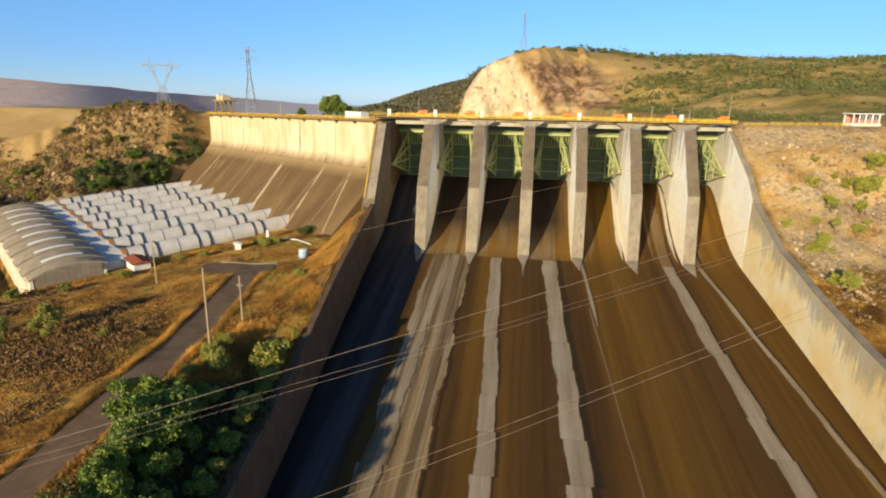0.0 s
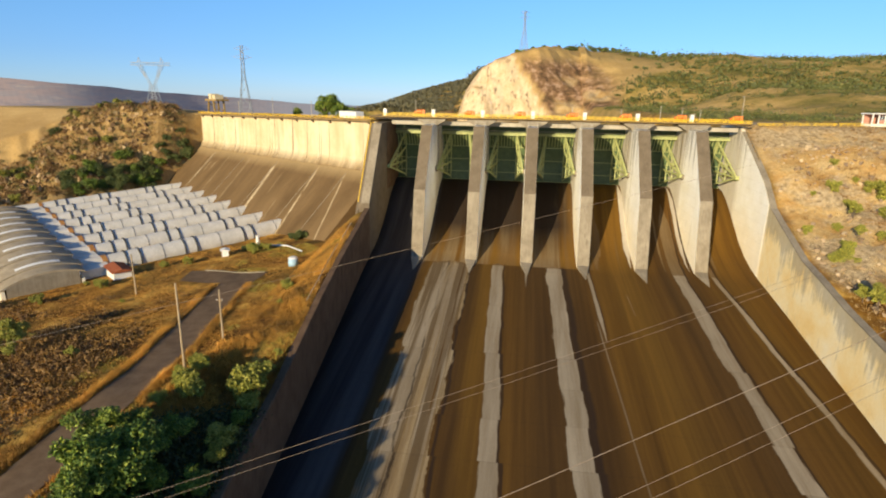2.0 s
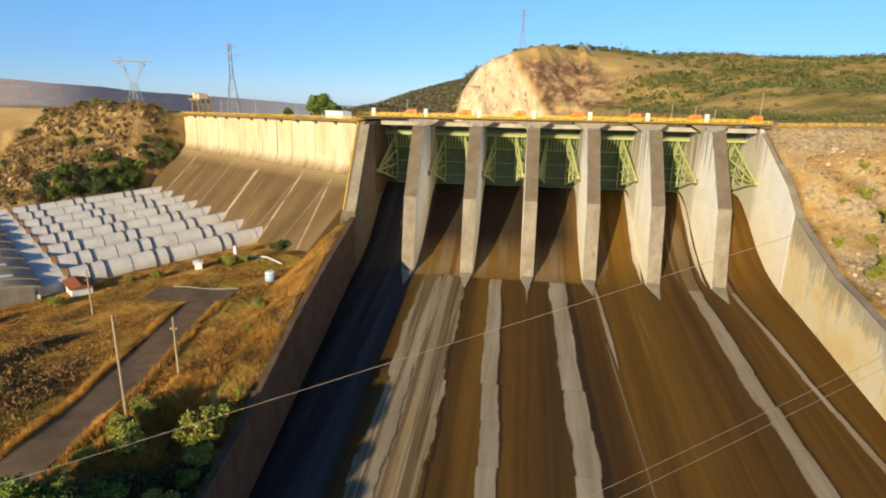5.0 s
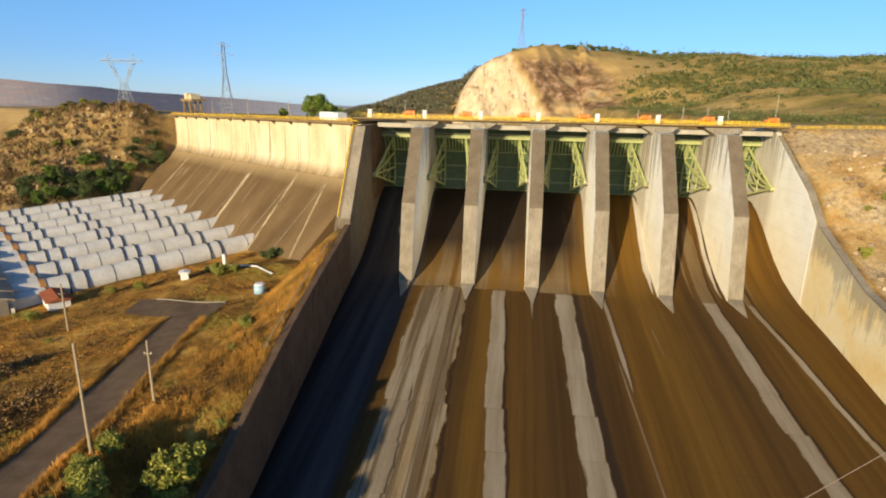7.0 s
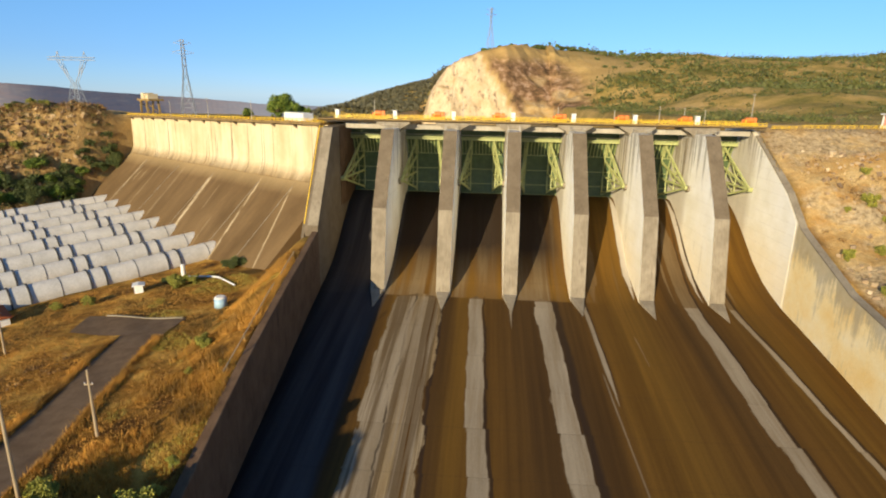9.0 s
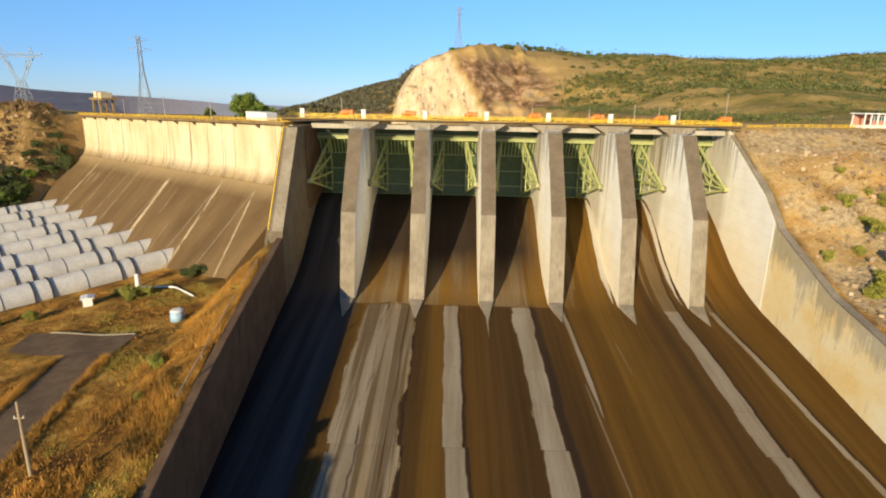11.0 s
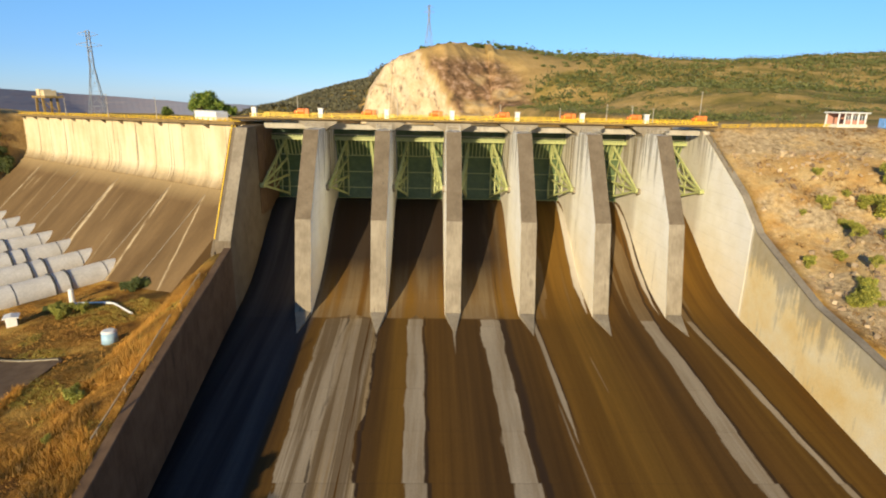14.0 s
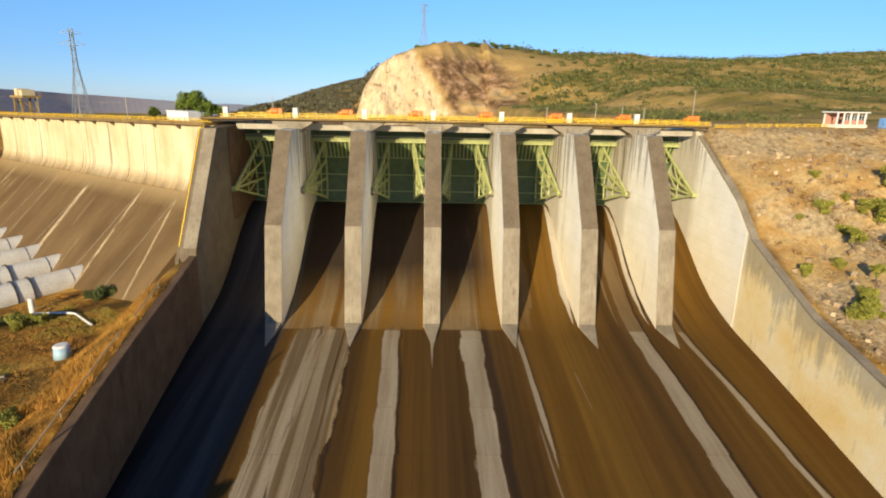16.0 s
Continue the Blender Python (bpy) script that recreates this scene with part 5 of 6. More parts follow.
def build_pole(h, arm):
    p = empty("utility_pole", 0, 0, 0)
    bm = bmesh.new()
    tube(bm, (0, 0, -0.5), (0.05, 0.02, h), 0.2, 0.13, seg=10)
    part("shaft", bm, M_wood, p)
    if arm:
        bm = bmesh.new()
        box(bm, -0.5, 0.5, -0.07, 0.07, h * 0.78, h * 0.78 + 0.13)
        part("cross_arm", bm, M_wood, p)
        for x in (-0.42, 0.42):
            bm = bmesh.new()
            tube(bm, (x, 0, h * 0.78 + 0.13), (x, 0, h * 0.78 + 0.33), 0.06, 0.04, seg=8)
            part("insulator", bm, M_white, p)
    return tagged(p, "weathered wooden utility pole standing in dry grass", "utility pole", "utility poles")


def build_tank():
    t = empty("water_tank", -13.6, -49.2, gz(-13.6, -49.2))
    bm = bmesh.new()
    tube(bm, (0, 0, 0), (0, 0, 1.85), 1.25, 1.12, seg=24)
    part("barrel", bm, M_tank, t, smooth=True)
    bm = bmesh.new()
    tube(bm, (0, 0, 1.85), (0, 0, 2.15), 1.2, 0.9, seg=24)
    part("lid", bm, M_white, t)
    return tagged(t, "pale blue plastic water tank standing on dry grass", "water tank")


def build_hut(name, x, y, w, d, h, rz, roof, label):
    p = empty(name, x, y, gz(x, y), rz)
    bm = bmesh.new()
    box(bm, -w / 2, w / 2, -d / 2, d / 2, -0.6, h)
    part("wall", bm, M_white, p)
    bm = bmesh.new()
    prism(bm, [(-d / 2 - 0.4, h), (d / 2 + 0.4, h), (d / 2 + 0.4, h + 0.15), (0, h + d * 0.22), (-d / 2 - 0.4, h + 0.15)], -w / 2 - 0.4, w / 2 + 0.4)
    part("roof", bm, roof, p)
    bm = bmesh.new()
    box(bm, -0.45, 0.45, -d / 2 - 0.05, -d / 2 + 0.05, 0, min(2.0, h * 0.85))
    part("door", bm, M_glass, p)
    return tagged(p, label, "hut")


def build_pipe_run():
    pts = [(-33.0, -27.6), (-26.5, -28.6), (-23.5, -30.0), (-16.6, -36.6)]
    p = empty("surface_pipe", pts[0][0], pts[0][1], gz(*pts[0]))
    o = Vector((pts[0][0], pts[0][1], gz(*pts[0])))
    for a, b in zip(pts, pts[1:]):
        bm = bmesh.new()
        tube(bm, Vector((*a, gz(*a) + 0.35)) - o, Vector((*b, gz(*b) + 0.35)) - o, 0.2, seg=10)
        part("pipe_length", bm, M_white, p)
    return tagged(p, "thin white pipe lying over the ground", "pipe")


def build_low_rail(y0, y1):
    r = empty("fallen_rail", 0, 0, 0)
    x0, x1 = float(xl(y0)) - 2.4, float(xl(y1)) - 2.4
    bm = bmesh.new()
    beam(bm, (x0, y0, gz(x0, y0) + 0.9), (x1, y1, gz(x1, y1) + 0.9), 0.14)
    part("rail", bm, M_wood, r)
    for t in (0.05, 0.35, 0.65, 0.95):
        x, y = x0 + (x1 - x0) * t, y0 + (y1 - y0) * t
        bm = bmesh.new()
        box(bm, x - 0.06, x + 0.06, y - 0.06, y + 0.06, gz(x, y) - 0.3, gz(x, y) + 0.95)
        part("post", bm, M_wood, r)
    return tagged(r, "grey timber rail beside the training wall", "railing", "wall rails")


build_road()
build_kerb()
pole = build_pole(13.6, False)
pole.matrix_world = pose(-7.2, -104.9, gz(-7.2, -104.9), 0, 0, 20)
pole_arm = build_pole(8.8, True)
pole_arm.matrix_world = pose(-7.8, -92.9, gz(-7.8, -92.9), 0, 0, 10)
copy_thing(pole_arm, pose(-43.0, -67.6, gz(-43, -67.6), 0, 0, 60)).scale = (1, 1, 1.05)
build_tank()
build_hut("pump_hut", -58.6, -53.0, 8.0, 4.0, 2.0, 141, M_tile, "low white hut with a red tiled roof")
build_hut("valve_hut", -38.5, -37.0, 1.9, 1.7, 1.7, 120, M_white, "small white valve hut by the penstocks")
build_pipe_run()
build_low_rail(-58.0, -82.0)
build_low_rail(-44.0, -54.0)

post = empty("marker_post", -34.4, -25.8, gz(-34.4, -25.8))
bm = bmesh.new()
tube(bm, (0, 0, -0.3), (0, 0, 2.6), 0.55, 0.5, seg=14)
part("barrel", bm, M_white, post)
bm = bmesh.new()
tube(bm, (0, 0, 2.6), (0, 0, 2.85), 0.6, 0.3, seg=14)
part("cap", bm, M_white, post)
tagged(post, "white round vent post beside a penstock", "vent post")


# ---------------------------------------------------------------- things on the crest
def build_crane():
    """Gantry crane on the intake deck: four legs, a platform and machine houses."""
    c = empty("gantry_crane", -114.5, 98.0, -3.0, DAM_ANG)
    for x in (-4.2, 4.2):
        for y in (-2.5, 2.5):
            bm = bmesh.new()
            beam(bm, (x, y, 0), (x * 0.75, y, 6.6), 0.7)
            part("leg", bm, M_crane, c)
        bm = bmesh.new()
        beam(bm, (x * 1.0, -2.5, 0.6), (x * 1.0, 2.5, 0.6), 0.5)
        part("sill_beam", bm, M_crane, c)
        bm = bmesh.new()
        beam(bm, (x, -2.5, 0.8), (x * 0.78, 2.5, 6.0), 0.3)
        part("brace", bm, M_crane, c)
    bm = bmesh.new()
    box(bm, -8.0, 6.0, -3.2, 3.2, 6.6, 7.4)
    part("bridge", bm, M_crane, c)
    for x0, x1, h in ((-4.5, -1.0, 2.2), (0.2, 3.6, 2.6)):
        bm = bmesh.new()
        box(bm, x0, x1, -2.2, 2.2, 7.4, 7.4 + h)
        bevelled(bm, 0.1)
        part("machine_house", bm, M_cream, c)
    bm = bmesh.new()
    for t in np.linspace(-7.8, 5.8, 9):
        beam(bm, (t, -3.1, 7.4), (t, -3.1, 8.4), 0.1)
    beam(bm, (-7.9, -3.1, 8.4), (5.9, -3.1, 8.4), 0.12)
    part("hand_rail", bm, M_crane, c)
    return tagged(c, "weathered brown gantry crane standing on the intake deck", "gantry crane")


def build_pylon(h, w, arm, bar=0.008):
    """Lattice tower: four tapering legs, cross bracing and cross-arms."""
    p = empty("transmission_pylon", 0, 0, 0)
    waist, wt = 0.62 * h, 0.22 * w

    def half(z):
        return (w / 2) * (1 - z / waist) + wt / 2 * (z / waist) if z < waist else wt / 2 * (1 - 0.25 * (z - waist) / (h - waist))

    t = bar * h
    for sx in (-1, 1):
        for sy in (-1, 1):
            bm = bmesh.new()
            beam(bm, (sx * w / 2, sy * w / 2, 0), (sx * half(waist), sy * half(waist), waist), t)
            beam(bm, (sx * half(waist), sy * half(waist), waist), (sx * half(h), sy * half(h), h), t)
            part("leg", bm, M_lattice, p)
    zs = [0, 0.2 * h, 0.36 * h, 0.5 * h, waist, 0.74 * h, 0.87 * h, h]
    for a, b in zip(zs, zs[1:]):
        for sx, sy, ex, ey in ((-1, -1, 1, -1), (1, -1, 1, 1), (1, 1, -1, 1), (-1, 1, -1, -1)):
            bm = bmesh.new()
            beam(bm, (sx * half(a), sy * half(a), a), (ex * half(b), ey * half(b), b), t * 0.6)
            beam(bm, (ex * half(a), ey * half(a), a), (sx * half(b), sy * half(b), b), t * 0.6)
            beam(bm, (sx * half(b), sy * half(b), b), (ex * half(b), ey * half(b), b), t * 0.6)
            part("bracing", bm, M_lattice, p)
    for z, a in ((0.86 * h, arm), (0.97 * h, arm * 0.8)):
        for s in (-1, 1):
            bm = bmesh.new()
            tip = (s * a, 0, z - 0.01 * h)
            for y in (-1, 1):
                beam(bm, (s * half(z), y * half(z), z + 0.02 * h), tip, t * 0.7)
                beam(bm, (s * half(z), y * half(z), z - 0.03 * h), tip, t * 0.7)
            part("cross_arm", bm, M_lattice, p)
    return tagged(p, "grey steel lattice transmission pylon", "pylon", "transmission pylons")


def build_portal_pylon(h):
    """Wide-headed tower: two V legs from a narrow foot to a long beam, two peaks."""
    p = empty("transmission_pylon", 0, 0, 0)
    t = 0.22
    for s in (-1, 1):
        bm = bmesh.new()
        for y in (-1, 1):
            beam(bm, (s * 3.4, y * 3.2, 0), (s * 1.0, y * 0.9, h * 0.5), t)
            beam(bm, (s * 1.0, y * 0.9, h * 0.5), (s * 6.0, y * 1.0, h * 0.86), t)
            beam(bm, (s * 2.6, y * 0.9, h * 0.62), (s * 4.6, y * 1.0, h * 0.86), t * 0.8)
        for k in range(5):
            z0, z1 = h * 0.5 * k / 5, h * 0.5 * (k + 1) / 5
            a, b = 3.4 - 2.4 * k / 5, 3.4 - 2.4 * (k + 1) / 5
            beam(bm, (s * a, -3.2 + 2.3 * k / 5, z0), (-s * b, -3.2 + 2.3 * (k + 1) / 5, z1), t * 0.6)
            beam(bm, (s * a, 3.2 - 2.3 * k / 5, z0), (-s * b, 3.2 - 2.3 * (k + 1) / 5, z1), t * 0.6)
        part("leg", bm, M_lattice, p)
        bm = bmesh.new()
        beam(bm, (s * 5.0, 0, h * 0.9), (s * 5.6, 0, h), t)
        beam(bm, (s * 6.4, 0, h * 0.9), (s * 5.6, 0, h), t)
        part("earth_peak", bm, M_lattice, p)
    bm = bmesh.new()
    for y in (-1.0, 1.0):
        for z in (0.86, 0.905):
            beam(bm, (-9.8, y * 0.6, h * z), (9.8, y * 0.6, h * z), t * 0.9)
    for k in range(14):
        x = -9.8 + 1.4 * k
        beam(bm, (x, -0.6, h * 0.86), (x + 1.4, 0.6, h * 0.905), t * 0.6)
    part("head_beam", bm, M_lattice, p)
    return tagged(p, "grey wide-headed lattice transmission pylon", "pylon", "transmission pylons")


def build_kiosk():
    """Open-sided look-out with white posts, pink panels and a flat roof."""
    k = empty("lookout_kiosk", 142.5, 5.0, 1.9, 12)
    bm = bmesh.new()
    box(bm, -6.0, 5.6, -2.4, 2.4, 3.7, 4.1)
    bevelled(bm, 0.06)
    part("roof", bm, M_white, k)
    bm = bmesh.new()
    box(bm, -5.6, 5.2, -2.2, 2.2, -1.0, 0.15)
    part("floor_slab", bm, M_clean, k)
    for x in (-5.2, -3.0, -0.6, 1.8, 4.4):
        for y in (-2.0, 2.0):
            bm = bmesh.new()
            box(bm, x - 0.16, x + 0.16, y - 0.16, y + 0.16, 0.15, 3.7)
            part("post", bm, M_white, k)
    bm = bmesh.new()
    box(bm, -5.0, 4.6, 1.7, 1.84, 0.15, 3.7)
    part("back_wall", bm, M_pink, k, "pink rear wall")
    for x0, x1 in ((-2.8, -0.8), (-0.4, 1.6), (2.0, 4.2)):
        bm = bmesh.new()
        box(bm, x0, x1, -1.95, -1.8, 0.15, 1.5)
        part("panel", bm, M_pink, k, "pink panel")
        bm = bmesh.new()
        box(bm, x0 + 0.15, x1 - 0.15, -1.93, -1.86, 1.7, 3.0)
        pane = part("window_pane", bm, M_glass, k)
        bm = bmesh.new()
        for x in (x0 + 0.1, (x0 + x1) / 2, x1 - 0.1):
            box(bm, x - 0.08, x + 0.08, -1.98, -1.9, 1.5, 3.2)
        part("mullion", bm, M_white, pane)
    k.scale = (0.86, 0.86, 0.74)
    return tagged(k, "white look-out kiosk with pink panels beside the road", "kiosk")


def build_lamp(h):
    p = empty("street_lamp", 0, 0, 0)
    bm = bmesh.new()
    tube(bm, (0, 0, 0), (0, 0, h), 0.11, 0.07, seg=10)
    part("pole", bm, M_deck, p)
    bm = bmesh.new()
    box(bm, -0.35, 0.1, -0.12, 0.12, h, h + 0.16)
    part("lamp_head", bm, M_deck, p)
    return tagged(p, "slim grey street lamp on the dam road", "street lamp", "street lamps")


build_crane()
pyl = build_portal_pylon(26.0)
pyl.matrix_world = pose(-146.0, 94.5, -2.0, 0, 0, 8)
pyl2 = build_pylon(45.0, 8.5, 5.6, 0.0048)
pyl2.matrix_world = pose(-130.5, 160.0, gz(-130.5, 160.0), 0, 0, 20)
pyl3 = build_pylon(48.0, 9.0, 6.5, 0.005)
pyl3.matrix_world = pose(36.0, 520.0, gz(36, 520) - 1, 0, 0, 20)
copy_thing(pyl3, pose(330.0, 1150.0, gz(330, 1150) - 1, 0, 0, 20)).scale = (0.8, 0.8, 0.7)
build_kiosk()
lamp = build_lamp(7.2)
lamp.matrix_world = pose(102.6, -0.6, 1.6)
for x, y, z, s in ((80.0, -1.7, 1.72, 0.55), (86.0, -1.7, 1.72, 0.5), (155.0, 2, 1.3, 1.1), (-52.0, 28.0, -0.5, 0.85), (55.0, -1.7, 1.72, 0.45), (8.0, -1.7, 1.72, 0.6), (31.0, -1.7, 1.72, 0.6), (-30.0, 10.0, 0.0, 0.7), (-75.0, 46.0, -0.9, 0.7), (91.0, -1.7, 1.72, 0.45), (69.0, -1.7, 1.72, 0.4)):
    copy_thing(lamp, pose(x, y, z)).scale = (1, 1, s)

shed = empty("white_shed", -14.9, 6.0, 0.2, DAM_ANG + 180)
bm = bmesh.new()
box(bm, -5.0, 5.0, -1.6, 1.6, 0, 2.7)
bevelled(bm, 0.06)
part("body", bm, M_white, shed)
bm = bmesh.new()
box(bm, -5.15, 3.0, -1.75, 1.75, 2.7, 2.85)
part("roof", bm, M_white, shed)
for x in (-3.2, -0.6, 2.0):
    bm = bmesh.new()
    box(bm, x - 0.5, x + 0.5, 1.58, 1.63, 1.2, 2.0)
    part("window", bm, M_glass, shed)
shed.scale = (0.95, 1, 0.75)
tagged(shed, "long white site shed on the dam crest", "shed")

box_b = empty("blue_container", 149.0, 1.5, 1.3, 15)
bm = bmesh.new()
box(bm, -1.1, 1.1, -1.0, 1.0, 0, 2.6)
bevelled(bm, 0.06)
part("body", bm, M_blue, box_b)
bm = bmesh.new()
box(bm, -0.9, 0.9, -1.06, -1.0, 0.2, 2.3)
part("door", bm, M_blue, box_b)
box_b.scale = (0.5, 0.7, 0.9)
tagged(box_b, "small blue container beside the kiosk", "container")

rail_r = build_rail_span(8.0)
for k in range(4):
    x = 104.6 + 8.1 * k
    y = -7.0 + 2.4 * k
    m = pose(x, y, gz(x + 4, y + 1) + 0.05, 0, 0, 16.5)
    if k == 0:
        rail_r.matrix_world = m
    else:
        copy_thing(rail_r, m)


# ---------------------------------------------------------------- power cables across the chute
def build_cable(name, p, d, off, thick):
    """Sagging conductor through p, along d, as a thin curve with a round section."""
    cu = bpy.data.curves.new(name, 'CURVE')
    cu.dimensions, cu.bevel_depth, cu.bevel_resolution = '3D', thick, 1
    sp = cu.splines.new('POLY')
    ts = [-150 + 10 * k for k in range(31)]
    sp.points.add(len(ts) - 1)
    for q, t in zip(sp.points, ts):
        q.co = (p[0] + d[0] * t + off[0], p[1] + d[1] * t + off[1], p[2] + d[2] * t + off[2] + 0.00028 * t * t, 1)
    cu.materials.append(M_cable)
    return tagged(new(name, cu), "thin power cable strung across the chute", "cable", "power cables")


for p, d, offs in (((50, -151.7, -7.4), (0.863, 0.469, 0.187), ((0, 0, 0), (0.3, -0.5, -0.1))),
                   ((50, -161.4, 3.0), (0.848, 0.50, 0.16), ((0, 0, 0),)),
                   ((50, -137.7, -7.6), (0.828, 0.55, 0.109), ((0, 0, 0), (0.3, -0.5, -0.1))),
                   ((50, -142.5, 3.0), (0.845, 0.513, 0.149), ((0, 0, 0),))):
    for o in offs:
        build_cable("power_cable", p, d, o, 0.009 if len(offs) > 1 else 0.006)

# ---------------------------------------------------------------- plants and rocks
rng = np.random.default_rng(7)


def leaf_mesh(name, centres, size, material, flat=0.5):
    """A mesh of small bent leaves, one island each."""
    k = len(centres)
    a = rng.normal(size=(k, 3)); a /= np.linalg.norm(a, axis=1)[:, None]
    b = rng.normal(size=(k, 3)); b -= (b * a).sum(1)[:, None] * a; b /= np.linalg.norm(b, axis=1)[:, None]
    s = size * rng.uniform(0.6, 1.3, (k, 1))
    c = np.asarray(centres)
    n = np.cross(a, b)
    v = np.stack([c - a * s, c + b * s * flat + n * s * 0.15, c + a * s, c - b * s * flat + n * s * 0.15], 1).reshape(-1, 3)
    f = np.arange(4 * k).reshape(k, 4)
    me = bpy.data.meshes.new(name)
    me.from_pydata(v.tolist(), [], f.tolist())
    me.materials.append(material)
    return new(name, me)


def build_tree(h, spread, leaves, material, label, kind="tree", trunk=True, size=0.32):
    """Tapered trunk, forked limbs and a crown of leaf clumps with gaps."""
    t = empty(kind, 0, 0, 0)
    clumps = []
    bm = bmesh.new()
    n_limb = 6 if trunk else 4
    base = Vector((0, 0, h * (0.38 if trunk else 0.06)))
    lean = Vector((rng.uniform(-0.4, 0.4), rng.uniform(-0.4, 0.4), 0))
    tube(bm, (0, 0, -0.5), base + lean, 0.035 * h, 0.022 * h, seg=8)
    for j in range(n_limb):
        ang = 2 * math.pi * (j + rng.uniform(-0.3, 0.3)) / n_limb
        r = spread * rng.uniform(0.35, 0.8)
        tip = Vector((math.cos(ang) * r, math.sin(ang) * r, h * rng.uniform(0.55, 0.95)))
        tube(bm, base + lean, tip, 0.018 * h, 0.006 * h, seg=6, caps=False)
        clumps.append((tip, spread * rng.uniform(0.3, 0.5)))
        for q in range(2):
            mid = (base + lean).lerp(tip, rng.uniform(0.45, 0.8))
            out = mid + Vector(rng.normal(size=3)) * spread * 0.32
            out.z = max(out.z, h * (0.35 if trunk else 0.15))
            tube(bm, mid, out, 0.009 * h, 0.004 * h, seg=5, caps=False)
            clumps.append((out, spread * rng.uniform(0.2, 0.36)))
    part("trunk", bm, M_bark, t)
    pts = []
    for c, r in clumps:
        k = int(leaves * (r / spread) ** 2 * 2.2)
        d = rng.normal(size=(k, 3)); d /= np.linalg.norm(d, axis=1)[:, None]
        rad = r * rng.uniform(0.55, 1.05, (k, 1)) * (1 + 0.25 * np.sin(d[:, :1] * 5 + c.x) * np.cos(d[:, 1:2] * 4 + c.y))
        pts.append(np.array(c) + d * rad * np.array([1, 1, 0.75]))
    crown = leaf_mesh("crown", np.concatenate(pts), size, material)
    crown.parent = t
    return tagged(t, label, kind)


def plant(proto, x, y, s, turn, dz=0.0):
    c = copy_thing(proto, pose(x, y, gz(x, y) - 0.1 + dz, 0, 0, turn))
    c.scale = (s, s, s * rng.uniform(0.85, 1.15))
    return c


def first(proto, x, y):
    proto.matrix_world = pose(x, y, gz(x, y) - 0.1)


def keep_off(x, y):
    road = (np.abs(x - np.interp(y, [-180, -134, -124, -112, -102, -90, -77, -66, -59], [-10, -11, -11.4, -12.3, -13.9, -16.4, -19.0, -21.4, -23.0])) < 3.7) & (y < -58)
    square = (x > -41) & (x < -17.6) & (y > -60.5 - 0.19 * (x + 40)) & (y < -51.5 - 0.157 * (x + 40))
    u, n = (x - DAM0[0]) * UX + (y - DAM0[1]) * UY, (x - DAM0[0]) * NX + (y - DAM0[1]) * NY
    works = (n < 25) & (u < 142) | (n > 14) & (n < 96) & (u > 24) & (u < 136) | (n > 75) & (n < 95) & (u > 17) & (u < 120)
    return ~(road | square | works | (x > xl(y) - 1.5))


tree_a = build_tree(7.6, 3.5, 1050, M_leaf, "dense dark green tree on the bank beside the chute", size=0.25)
tree_b = build_tree(7.0, 3.2, 900, M_leaf, "broad dark green tree in dry grass", size=0.24)
tree_c = build_tree(6.0, 2.4, 700, M_leafy, "thin olive-green tree with an open crown", size=0.2)
bush_a = build_tree(2.6, 2.0, 700, M_leafd, "round dark green bush", "bush", False, 0.17)
bush_b = build_tree(2.2, 1.7, 800, M_leafy, "low olive scrub bush in dry grass", "bush", False, 0.15)
first(tree_a, 0.2, -127.6), first(tree_b, -3.0, -129.0), first(tree_c, -43.5, -97.5), first(bush_a, -24.0, -20.6), first(bush_b, 1.5, -104.5)
tagged(tree_a, group="trees"), tagged(tree_b, group="trees"), tagged(tree_c, group="trees"), tagged(bush_a, group="bushes"), tagged(bush_b, group="bushes")

# grove beside the chute
for x, y, s in ((-6.6, -123.2, 0.78), (-3.0, -124.6, 0.66), (-0.3, -122.8, 0.66), (0.6, -118.8, 0.6), (2.2, -126, 0.6), (-1.2, -131.5, 0.8), (2.0, -131.8, 0.7), (-1.0, -135.5, 0.72), (0.4, -138.5, 0.72), (3.5, -136.5, 0.7),
                (-3.8, -120.4, 0.55), (5.8, -124.5, 0.5), (6.3, -131, 0.5), (7.2, -138.5, 0.62), (4.0, -142, 0.7), (1.8, -143.5, 0.7), (6.4, -145, 0.7), (-1.2, -142.6, 0.6)):
    plant((tree_a, tree_b)[int(x * 7) % 2], x, y, s, float(rng.uniform(0, 360)))
for x, y, s in ((5.4, -117.4, 0.85), (-46, -98.5, 0.55), (-41, -101, 0.5), (-52, -100, 0.7), (-56, -97, 0.6), (-48, -104, 0.5), (-66, -92, 0.5), (108, -83, 0.7)):
    plant(tree_c, x, y, s, float(rng.uniform(0, 360)))
# shrubs against the wall
for y, sc in ((-97, 0.34), (-101, 0.4), (-105.5, 0.46), (-109, 0.5), (-112.5, 0.42), (-119.5, 0.55), (-123, 0.52), (-127.5, 0.58)):
    plant((tree_b, tree_c)[int(y) % 2], float(xl(y)) - 2.5, y, sc, float(rng.uniform(0, 360)))
